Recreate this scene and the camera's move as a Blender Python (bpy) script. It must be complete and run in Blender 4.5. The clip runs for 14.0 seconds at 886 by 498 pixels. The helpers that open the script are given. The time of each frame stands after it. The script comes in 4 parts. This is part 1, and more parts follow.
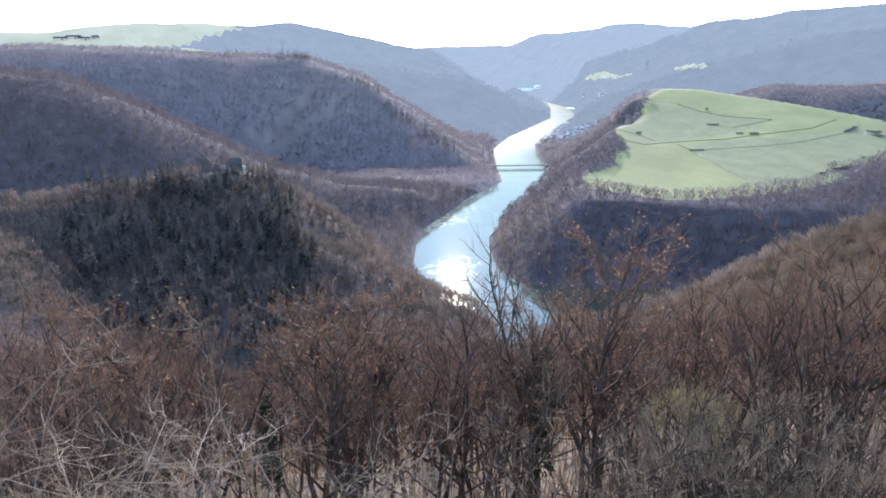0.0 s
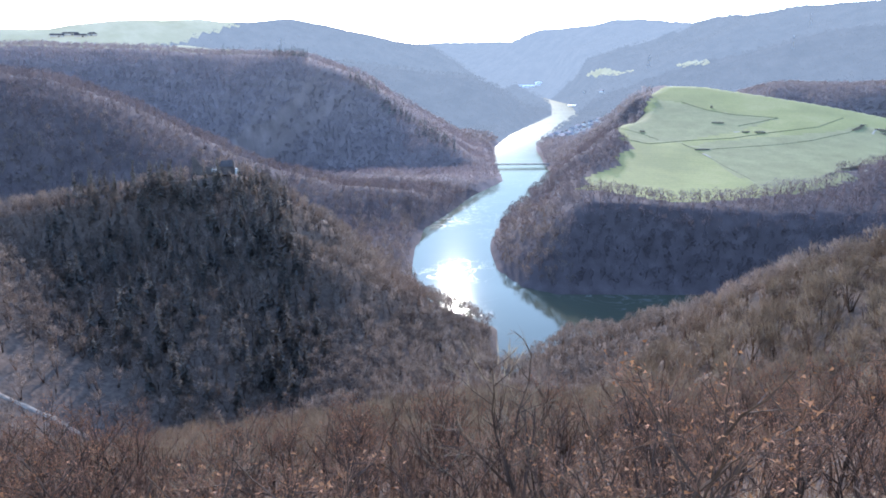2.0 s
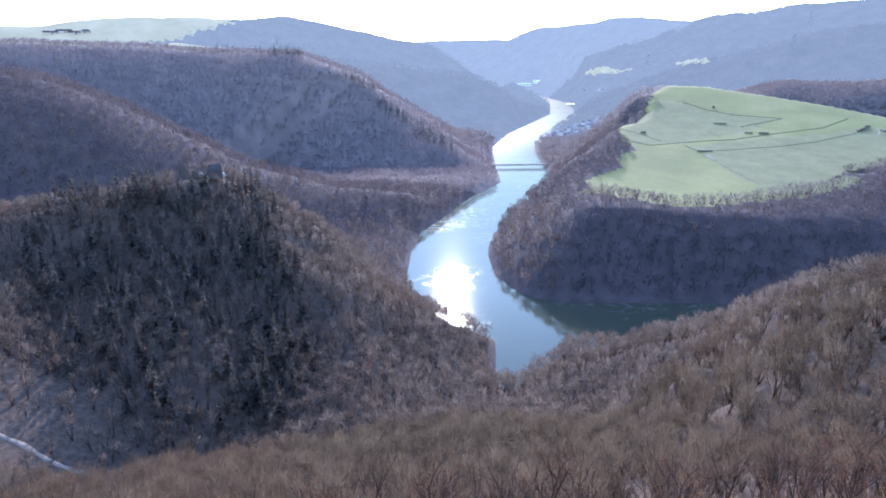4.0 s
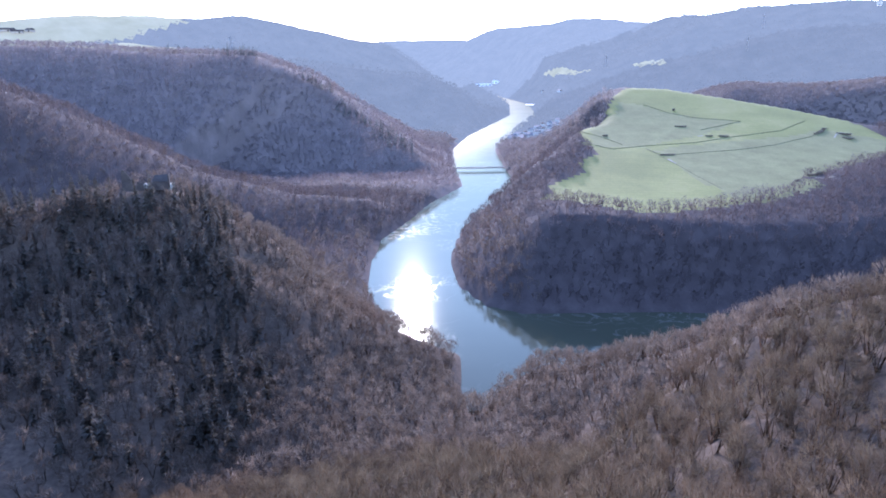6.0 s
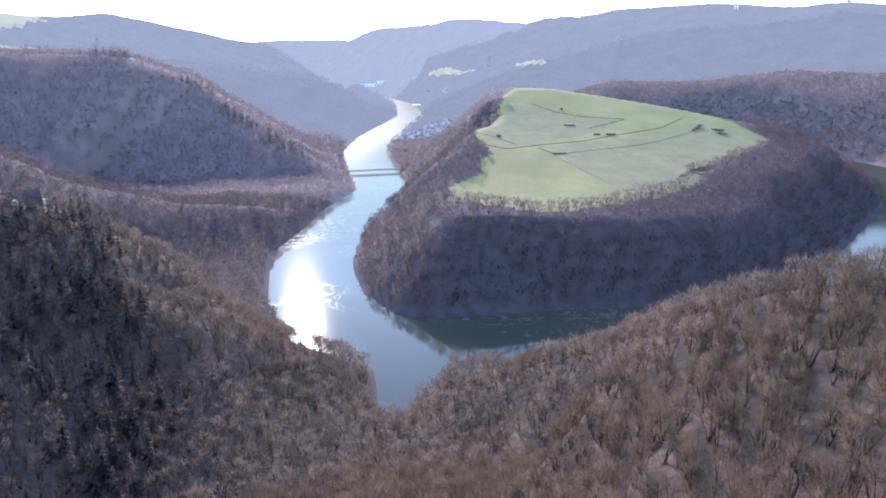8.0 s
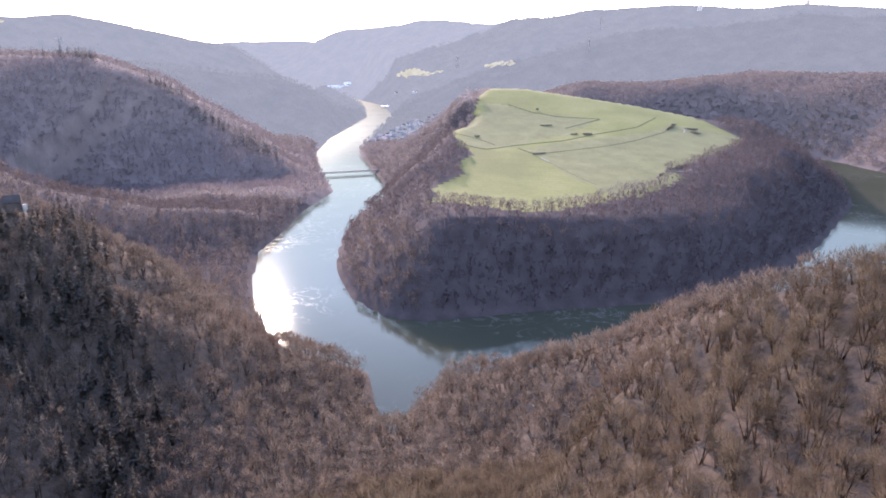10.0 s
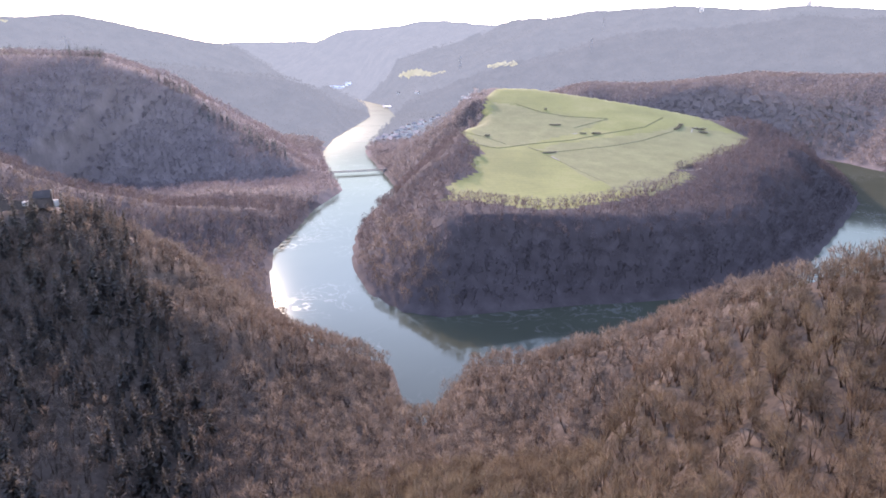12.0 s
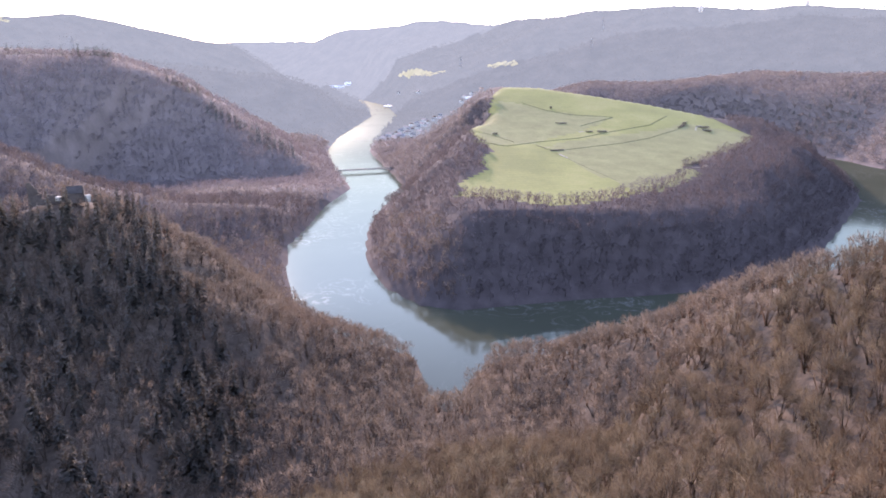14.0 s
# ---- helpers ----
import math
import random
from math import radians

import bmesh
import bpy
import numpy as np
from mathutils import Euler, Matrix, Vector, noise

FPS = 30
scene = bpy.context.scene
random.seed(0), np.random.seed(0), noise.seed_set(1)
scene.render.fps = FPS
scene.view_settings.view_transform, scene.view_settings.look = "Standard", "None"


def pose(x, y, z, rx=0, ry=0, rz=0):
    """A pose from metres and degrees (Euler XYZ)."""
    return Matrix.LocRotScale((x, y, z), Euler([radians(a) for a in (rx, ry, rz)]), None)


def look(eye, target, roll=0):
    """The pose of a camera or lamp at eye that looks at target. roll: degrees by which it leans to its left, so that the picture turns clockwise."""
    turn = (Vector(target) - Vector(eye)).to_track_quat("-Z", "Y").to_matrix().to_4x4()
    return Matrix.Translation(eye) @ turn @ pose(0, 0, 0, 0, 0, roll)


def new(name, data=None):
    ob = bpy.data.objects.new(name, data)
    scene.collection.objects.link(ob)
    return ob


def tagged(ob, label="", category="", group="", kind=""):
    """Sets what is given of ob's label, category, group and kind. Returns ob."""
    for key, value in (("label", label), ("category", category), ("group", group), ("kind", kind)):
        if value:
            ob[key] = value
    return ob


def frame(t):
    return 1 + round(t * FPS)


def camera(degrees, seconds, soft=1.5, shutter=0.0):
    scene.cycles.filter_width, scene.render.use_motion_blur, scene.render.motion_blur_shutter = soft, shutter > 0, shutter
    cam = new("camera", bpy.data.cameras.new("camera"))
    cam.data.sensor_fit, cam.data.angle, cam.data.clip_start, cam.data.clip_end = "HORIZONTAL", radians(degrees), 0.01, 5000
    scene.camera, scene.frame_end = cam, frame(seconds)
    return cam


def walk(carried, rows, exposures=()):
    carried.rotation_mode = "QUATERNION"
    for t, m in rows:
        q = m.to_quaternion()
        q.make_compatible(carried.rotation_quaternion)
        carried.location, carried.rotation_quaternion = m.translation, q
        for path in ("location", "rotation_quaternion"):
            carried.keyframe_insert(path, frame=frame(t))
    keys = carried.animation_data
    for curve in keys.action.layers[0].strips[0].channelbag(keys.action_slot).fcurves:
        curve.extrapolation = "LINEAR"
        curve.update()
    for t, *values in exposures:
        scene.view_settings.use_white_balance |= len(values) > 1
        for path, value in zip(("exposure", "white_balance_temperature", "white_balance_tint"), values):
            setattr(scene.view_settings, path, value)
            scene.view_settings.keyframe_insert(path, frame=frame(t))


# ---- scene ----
# ---- camera and its flight ----
cam = camera(63.6, 14.0, 1.75)
METRES, EYE, TILT, LEAN, TURN = 110.0, 154.0, -14.7, 0.0, 0.0
ROWS = [
    (0.0, -0.0018, -0.0336, -0.0121, -0.02, 0.08, -0.02),
    (0.5, 0.0, 0.0, 0.0, -0.0, 0.0, 0.0),
    (1.0, 0.0018, 0.0338, 0.0123, 0.02, -0.1, 0.04),
    (1.5, 0.0041, 0.0685, 0.025, 0.03, -0.16, 0.05),
    (2.0, 0.0065, 0.1046, 0.039, 0.03, -0.21, 0.03),
    (2.5, 0.0083, 0.1398, 0.0523, -0.0, -0.29, -0.0),
    (5.0, 0.017, 0.3324, 0.1227, -0.64, -0.4, 0.01),
    (5.5, 0.0168, 0.369, 0.1392, -1.43, -0.4, 0.15),
    (6.0, 0.011, 0.4047, 0.1543, -3.29, -0.42, 0.65),
    (6.5, -0.003, 0.4343, 0.1666, -5.6, -0.47, 1.23),
    (7.0, -0.021, 0.4634, 0.1771, -7.89, -0.55, 1.84),
    (7.5, -0.0421, 0.4891, 0.1849, -9.98, -0.61, 2.41),
    (8.0, -0.0681, 0.5138, 0.1918, -12.15, -0.71, 3.01),
    (10.5, -0.2194, 0.5819, 0.1992, -14.9, -0.77, 3.77),
    (11.0, -0.2511, 0.5775, 0.195, -14.93, -0.76, 3.73),
    (11.5, -0.2861, 0.5696, 0.19, -14.97, -0.75, 3.72),
    (12.0, -0.319, 0.5594, 0.1843, -15.01, -0.72, 3.71),
    (12.5, -0.3541, 0.5473, 0.178, -15.1, -0.72, 3.72),
    (13.0, -0.3885, 0.534, 0.1723, -15.16, -0.73, 3.74),
    (13.5, -0.4244, 0.5189, 0.1672, -15.22, -0.74, 3.77),
    (14.0, -0.4585, 0.5037, 0.162, -15.28, -0.74, 3.83),
]
walk(cam, [(t, pose(0, 0, EYE, TILT, LEAN, TURN) @ pose(METRES * x, METRES * y, METRES * z, 90 + pitch, roll, yaw)) for t, x, y, z, yaw, pitch, roll in ROWS],
     [(0.0, 3.0, 6000, 21), (2.5, 3.02, 5650, 23), (5.0, 2.89, 5450, 31), (8.0, 2.92, 6000, 33), (10.5, 3.0, 7000, 38), (14.0, 3.08, 7050, 38)])

# ---- sky and sun ----
SUN_UP, SUN_RIGHT = 21.1, 0.9  # degrees above the horizon, degrees to the right of the valley's line
world = bpy.data.worlds.new("sky")
scene.world = world
world.use_nodes = True
wn = world.node_tree
sky = wn.nodes.new("ShaderNodeTexSky")
sky.sky_type, sky.sun_disc = "NISHITA", False
sky.sun_elevation, sky.sun_rotation = radians(SUN_UP), radians(SUN_RIGHT)
sky.air_density, sky.dust_density, sky.ozone_density, sky.altitude = 1.1, 0.03, 1.5, 350
wn.links.new(sky.outputs[0], wn.nodes["Background"].inputs[0])
wn.nodes["Background"].inputs[1].default_value = 0.15
sun = new("sun", bpy.data.lights.new("sun", "SUN"))
sun.data.energy, sun.data.angle, sun.data.color = 1.6, radians(0.53), (1.0, 0.9, 0.78)
ea, ra = radians(SUN_UP), radians(SUN_RIGHT)
toward = Vector((math.sin(ra) * math.cos(ea), math.cos(ra) * math.cos(ea), math.sin(ea)))
sun.matrix_world = look(toward * 3000, (0, 0, 0))


# ---- materials ----
def material(name):
    m = bpy.data.materials.new(name)
    m.use_nodes = True
    nt = m.node_tree
    return m, nt, nt.nodes["Principled BSDF"]


def noise_node(nt, scale, detail=4.0, rough=0.6, coord="position"):
    n = nt.nodes.new("ShaderNodeTexNoise")
    n.inputs["Scale"].default_value, n.inputs["Detail"].default_value, n.inputs["Roughness"].default_value = scale, detail, rough
    g = nt.nodes.new("ShaderNodeNewGeometry")
    nt.links.new(g.outputs["Position"], n.inputs["Vector"])
    return n


def ramp(nt, source, stops):
    r = nt.nodes.new("ShaderNodeValToRGB")
    while len(r.color_ramp.elements) < len(stops):
        r.color_ramp.elements.new(0.5)
    for e, (p, c) in zip(r.color_ramp.elements, stops):
        e.position, e.color = p, (*c, 1)
    nt.links.new(source, r.inputs[0])
    return r.outputs[0]


def mix(nt, fac, a, b, mode="MIX"):
    m = nt.nodes.new("ShaderNodeMix")
    m.data_type, m.blend_type = "RGBA", mode
    for socket, value in ((m.inputs[0], fac), (m.inputs[6], a), (m.inputs[7], b)):
        if isinstance(value, (int, float)):
            socket.default_value = value
        elif isinstance(value, tuple):
            socket.default_value = (*value, 1)
        else:
            nt.links.new(value, socket)
    return m.outputs[2]


def plain(name, colour, rough=0.8, metal=0.0, scale=0.6, vary=0.25, gloss=0.3):
    """A surface of one colour, mottled at two scales."""
    m, nt, b = material(name)
    dark = tuple(c * (1 - vary) for c in colour)
    light = tuple(min(1, c * (1 + vary)) for c in colour)
    c = ramp(nt, noise_node(nt, scale).outputs[0], [(0.3, dark), (0.7, light)])
    c2 = ramp(nt, noise_node(nt, scale * 9).outputs[0], [(0.3, (0.8, 0.8, 0.8)), (0.7, (1, 1, 1))])
    nt.links.new(mix(nt, 1.0, c, c2, "MULTIPLY"), b.inputs["Base Color"])
    b.inputs["Roughness"].default_value, b.inputs["Metallic"].default_value = rough, metal
    b.inputs["Specular IOR Level"].default_value = gloss if rough < 0.95 else 0.05
    return m


def woods(name, dark, light, warm, scale=0.11, rough=0.75, sheer=0.0, gloss=0.06):
    """Bark and twigs, where sheer is the share of light that passes between fine twigs: tone shifts from tree to tree and from stand to stand."""
    m, nt, b = material(name)
    tone = nt.nodes.new("ShaderNodeAttribute")
    tone.attribute_name = "tone"
    blend = nt.nodes.new("ShaderNodeMath")
    blend.operation = "MULTIPLY_ADD"
    nt.links.new(tone.outputs["Fac"], blend.inputs[0])
    blend.inputs[1].default_value = 0.5
    nt.links.new(noise_node(nt, scale, 2.0).outputs[0], blend.inputs[2])
    tree = ramp(nt, blend.outputs[0], [(0.3, dark), (0.72, light)])
    stand = ramp(nt, noise_node(nt, 0.012, 3.0).outputs[0], [(0.42, (0, 0, 0)), (0.62, (1, 1, 1))])
    c = mix(nt, stand, tree, mix(nt, 0.6, tree, warm))
    g = nt.nodes.new("ShaderNodeNewGeometry")
    twig = ramp(nt, g.outputs["Random Per Island"], [(0.0, (0.9, 0.9, 0.9)), (1.0, (1.06, 1.06, 1.06))])
    tint = mix(nt, 1.0, c, twig, "MULTIPLY")
    nt.links.new(tint, b.inputs["Base Color"])
    b.inputs["Roughness"].default_value = rough
    b.inputs["Specular IOR Level"].default_value = gloss
    if sheer:
        thin = nt.nodes.new("ShaderNodeBsdfTranslucent")
        both = nt.nodes.new("ShaderNodeMixShader")
        both.inputs[0].default_value = sheer
        nt.links.new(tint, thin.inputs["Color"])
        nt.links.new(b.outputs[0], both.inputs[1])
        nt.links.new(thin.outputs[0], both.inputs[2])
        nt.links.new(both.outputs[0], nt.nodes["Material Output"].inputs[0])
    return m


TWIG = woods("bare_twigs", (0.078, 0.059, 0.04), (0.148, 0.118, 0.078), (0.12, 0.083, 0.056), sheer=0.45)
NEAR_TWIG = woods("hilltop_twigs", (0.078, 0.041, 0.025), (0.165, 0.094, 0.057), (0.155, 0.071, 0.041), 0.3, 0.8, 0.2, 0.03)
# These two are lighter than the other wood, imitating sun on near branches.
PALE = woods("pale_twigs", (0.125, 0.082, 0.05), (0.22, 0.153, 0.097), (0.195, 0.127, 0.078), 0.5, 0.8, 0.0, 0.03)
SUNLIT_BOUGH = woods("sunlit_boughs", (0.1, 0.066, 0.04), (0.175, 0.122, 0.08), (0.155, 0.1, 0.062), 0.8, 0.6, 0.0, 0.08)
BRUSH = woods("sapling_twigs", (0.1, 0.063, 0.036), (0.175, 0.116, 0.069), (0.16, 0.096, 0.054), 0.5, 0.75, 0.0, 0.04)
BARK = woods("bark", (0.024, 0.015, 0.01), (0.068, 0.043, 0.029), (0.058, 0.034, 0.022), 0.9, 0.75, 0.0, 0.06)
OAK_LEAF = woods("withered_oak_leaves", (0.14, 0.06, 0.03), (0.3, 0.14, 0.06), (0.26, 0.11, 0.045), 0.6)
IVY = woods("ivy_leaves", (0.014, 0.02, 0.01), (0.03, 0.042, 0.02), (0.03, 0.036, 0.02), 0.6)
CATKIN = woods("yellow_green_shrub", (0.17, 0.125, 0.05), (0.26, 0.195, 0.08), (0.23, 0.16, 0.07), 0.5)
CONIFER = woods("conifer_needles", (0.074, 0.07, 0.066), (0.118, 0.112, 0.1), (0.128, 0.12, 0.1), sheer=0.5)
# Lighter copy of the bare twigs; haze over the spurs is in the colour.
HAZED_SPUR_TWIG = woods("hazed_spur_twigs", (0.1, 0.08, 0.063), (0.185, 0.152, 0.12), (0.16, 0.119, 0.092), sheer=0.45)
# Twigs further off are greyer and paler: haze painted into the base colours.
HAZED_HILL_TWIG = woods("hazed_hillside_twigs", (0.086, 0.072, 0.072), (0.135, 0.114, 0.112), (0.118, 0.094, 0.09), 0.08, sheer=0.45)
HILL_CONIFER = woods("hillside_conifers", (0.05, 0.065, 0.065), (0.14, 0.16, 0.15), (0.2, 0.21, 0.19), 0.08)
HAZED_FAR_TWIG = woods("hazed_far_twigs", (0.178, 0.152, 0.15), (0.22, 0.189, 0.185), (0.21, 0.172, 0.166), 0.06, sheer=0.45)
HAZED_EAST_TWIG = woods("hazed_eastern_twigs", (0.178, 0.156, 0.146), (0.255, 0.224, 0.208), (0.236, 0.198, 0.178), 0.06, sheer=0.45)
LITTER = plain("leaf_litter", (0.075, 0.056, 0.042), 0.95, scale=0.45, vary=0.4)
# Lightened leaf litter; its colour imitates sunlit ground between the hilltop trunks.
SUNLIT_LITTER = plain("sunlit_hilltop_litter", (0.14, 0.105, 0.068), 0.95, scale=0.5, vary=0.4)
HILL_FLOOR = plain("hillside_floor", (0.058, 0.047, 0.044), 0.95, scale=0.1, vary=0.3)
# Paler floor for the farther ground, haze included in its colour.
HAZED_FAR_FLOOR = plain("hazed_far_floor", (0.118, 0.096, 0.086), 0.95, scale=0.05, vary=0.25)


def haze_glow_backdrop(name, dark, light, glow, scale, air=((0.54, 0.71, 0.85), (0.6, 0.77, 0.9))):
    """Distant woods and grass whose faint bluish emission imitates haze; the land itself gives off no light."""
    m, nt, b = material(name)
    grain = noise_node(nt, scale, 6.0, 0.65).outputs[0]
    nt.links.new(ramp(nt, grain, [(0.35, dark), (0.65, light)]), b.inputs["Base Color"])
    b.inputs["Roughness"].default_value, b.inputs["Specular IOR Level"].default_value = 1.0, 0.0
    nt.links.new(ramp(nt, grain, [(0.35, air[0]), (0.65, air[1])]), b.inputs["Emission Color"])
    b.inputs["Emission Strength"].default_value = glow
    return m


# Emission, not base colour, carries the haze on these distant rings.
DISTANCE_GLOW = haze_glow_backdrop("hazed_distant_woods", (0.014, 0.013, 0.013), (0.022, 0.02, 0.02), 0.061, 0.02)
HEIGHTS_GLOW = haze_glow_backdrop("haze_glow_heights", (0.012, 0.012, 0.012), (0.018, 0.017, 0.017), 0.07, 0.02)
PLATEAU_GLOW = haze_glow_backdrop("hazed_plateau_woods", (0.008, 0.008, 0.009), (0.012, 0.012, 0.013), 0.09, 0.02)
HORIZON_GLOW = haze_glow_backdrop("haze_glow_horizon", (0.02, 0.021, 0.024), (0.03, 0.03, 0.032), 0.12, 0.01)
FAR_GRASS_GLOW = haze_glow_backdrop("haze_glow_grass", (0.13, 0.135, 0.075), (0.18, 0.178, 0.11), 0.05, 0.01, ((0.8, 0.8, 0.68), (0.86, 0.85, 0.72)))

m, nt, b = material("pasture_grass")
large = ramp(nt, noise_node(nt, 0.012, 5.0).outputs[0], [(0.35, (0.098, 0.106, 0.033)), (0.52, (0.132, 0.137, 0.044)), (0.7, (0.172, 0.161, 0.066))])
fine = ramp(nt, noise_node(nt, 0.5, 6.0).outputs[0], [(0.3, (0.8, 0.8, 0.75)), (0.7, (1.1, 1.1, 1.05))])
nt.links.new(mix(nt, 1.0, large, fine, "MULTIPLY"), b.inputs["Base Color"])
b.inputs["Roughness"].default_value, b.inputs["Specular IOR Level"].default_value = 0.9, 0.08
mow = nt.nodes.new("ShaderNodeTexWave")
mow.inputs["Scale"].default_value, mow.inputs["Distortion"].default_value, mow.inputs["Detail"].default_value, mow.inputs["Detail Scale"].default_value = 0.045, 9.0, 2.0, 0.25
mow.bands_direction = "Y"
g = nt.nodes.new("ShaderNodeNewGeometry")
nt.links.new(g.outputs["Position"], mow.inputs["Vector"])
lines = ramp(nt, mow.outputs["Fac"], [(0.0, (0.94, 0.945, 0.93)), (0.5, (1, 1, 1))])
nt.links.new(mix(nt, 1.0, mix(nt, 1.0, large, fine, "MULTIPLY"), lines, "MULTIPLY"), b.inputs["Base Color"])
GRASS = m
MEADOW = plain("grazed_meadow", (0.14, 0.138, 0.062), 0.95, scale=0.05, vary=0.16)


def river(name, ruffle, gain, tint, murk):
    """Murky water with a share of mirror on top, drifting foam streaks and small ripples."""
    m, nt, b = material(name)
    swirl = noise_node(nt, 0.028, 5.0, 0.55)
    swirl.inputs["Distortion"].default_value = 2.6
    streak = ramp(nt, swirl.outputs[0], [(0.48, (0, 0, 0)), (0.5, (0.8, 0.8, 0.8)), (0.52, (0, 0, 0))])
    patch = ramp(nt, noise_node(nt, 0.009, 2.0).outputs[0], [(0.46, (0, 0, 0)), (0.58, (1, 1, 1))])
    foam = mix(nt, 1.0, streak, patch, "MULTIPLY")
    silt = ramp(nt, noise_node(nt, 0.006, 3.0).outputs[0], [(0.35, tuple(c * 0.86 for c in murk)), (0.65, tuple(c * 1.14 for c in murk))])
    nt.links.new(mix(nt, foam, silt, (0.1, 0.1, 0.088)), b.inputs["Base Color"])
    b.inputs["Roughness"].default_value, b.inputs["Specular IOR Level"].default_value = 0.6, 0.0
    sheen = nt.nodes.new("ShaderNodeBsdfGlossy")
    sheen.inputs["Color"].default_value = (*tint, 1)
    g = nt.nodes.new("ShaderNodeNewGeometry")
    at_ = nt.nodes.new("ShaderNodeSeparateXYZ")
    nt.links.new(g.outputs["Position"], at_.inputs[0])
    # Rougher down the valley, so the far reach brightens as if mirroring haze.
    far_rough = nt.nodes.new("ShaderNodeMapRange")
    for socket, value in zip(far_rough.inputs[1:5], (850, 1600, ruffle, 0.32)):
        socket.default_value = value
    nt.links.new(at_.outputs["Y"], far_rough.inputs[0])
    nt.links.new(mix(nt, foam, far_rough.outputs[0], (0.14, 0.14, 0.14)), sheen.inputs["Roughness"])
    ripple = nt.nodes.new("ShaderNodeBump")
    ripple.inputs["Strength"].default_value, ripple.inputs["Distance"].default_value = 0.025, 0.25
    nt.links.new(noise_node(nt, 0.35, 5.0).outputs[0], ripple.inputs["Height"])
    nt.links.new(ripple.outputs[0], sheen.inputs["Normal"])
    both = nt.nodes.new("ShaderNodeMixShader")
    graze = nt.nodes.new("ShaderNodeFresnel")
    graze.inputs["IOR"].default_value = 1.33
    share = nt.nodes.new("ShaderNodeMath")
    share.operation = "MULTIPLY"
    share.inputs[1].default_value = gain
    nt.links.new(graze.outputs[0], share.inputs[0])
    most = nt.nodes.new("ShaderNodeMath")
    most.operation = "MINIMUM"
    most.inputs[1].default_value = 0.088
    nt.links.new(share.outputs[0], most.inputs[0])
    nt.links.new(most.outputs[0], both.inputs[0])
    nt.links.new(b.outputs[0], both.inputs[1])
    nt.links.new(sheen.outputs[0], both.inputs[2])
    nt.links.new(both.outputs[0], nt.nodes["Material Output"].inputs[0])
    return m


WATER = river("river_water", 0.055, 0.55, (0.82, 0.87, 0.77), (0.034, 0.037, 0.025))


# ---- the lie of the land ----
def lerp_path(px, py, path):
    """Distance from each point to a polyline, and the polyline's third value there."""
    best = np.full(px.shape, 1e9)
    value = np.zeros(px.shape)
    for (x0, y0, v0), (x1, y1, v1) in zip(path, path[1:]):
        dx, dy = x1 - x0, y1 - y0
        t = np.clip(((px - x0) * dx + (py - y0) * dy) / (dx * dx + dy * dy), 0, 1)
        d = np.hypot(px - x0 - t * dx, py - y0 - t * dy)
        near = d < best
        best = np.where(near, d, best)
        value = np.where(near, v0 + t * (v1 - v0), value)
    return best, value


def lattice(ix, iy, seed):
    n = np.sin(ix * 127.1 + iy * 311.7 + seed * 74.7) * 43758.5453
    return n - np.floor(n)


def value_noise(x, y, size, seed):
    u, v = x / size, y / size
    i, j = np.floor(u), np.floor(v)
    f, g = u - i, v - j
    f, g = f * f * (3 - 2 * f), g * g * (3 - 2 * g)
    a, b_ = lattice(i, j, seed), lattice(i + 1, j, seed)
    c, d = lattice(i, j + 1, seed), lattice(i + 1, j + 1, seed)
    return (a * (1 - f) + b_ * f) * (1 - g) + (c * (1 - f) + d * f) * g - 0.5


# the river's middle line: x, y, half its width
RIVER = [(385, 3330, 20), (365, 3150, 34), (385, 2900, 34), (410, 2540, 35), (345, 2065, 38), (180, 1520, 42), (130, 1312, 38), (120, 1130, 38),
         (112, 930, 36), (64, 825, 33), (33, 725, 31), (15, 660, 35), (8, 590, 32), (10, 527, 34), (25, 470, 38), (65, 435, 42),
         (130, 430, 46), (240, 425, 45), (330, 438, 40), (430, 495, 40), (520, 565, 40), (665, 680, 42), (760, 790, 45),
         (830, 900, 40), (850, 1000, 35), (830, 1130, 32), (800, 1250, 30)]

INLET = [(80, 430, 32), (50, 398, 20), (38, 368, 11), (33, 345, 4)]

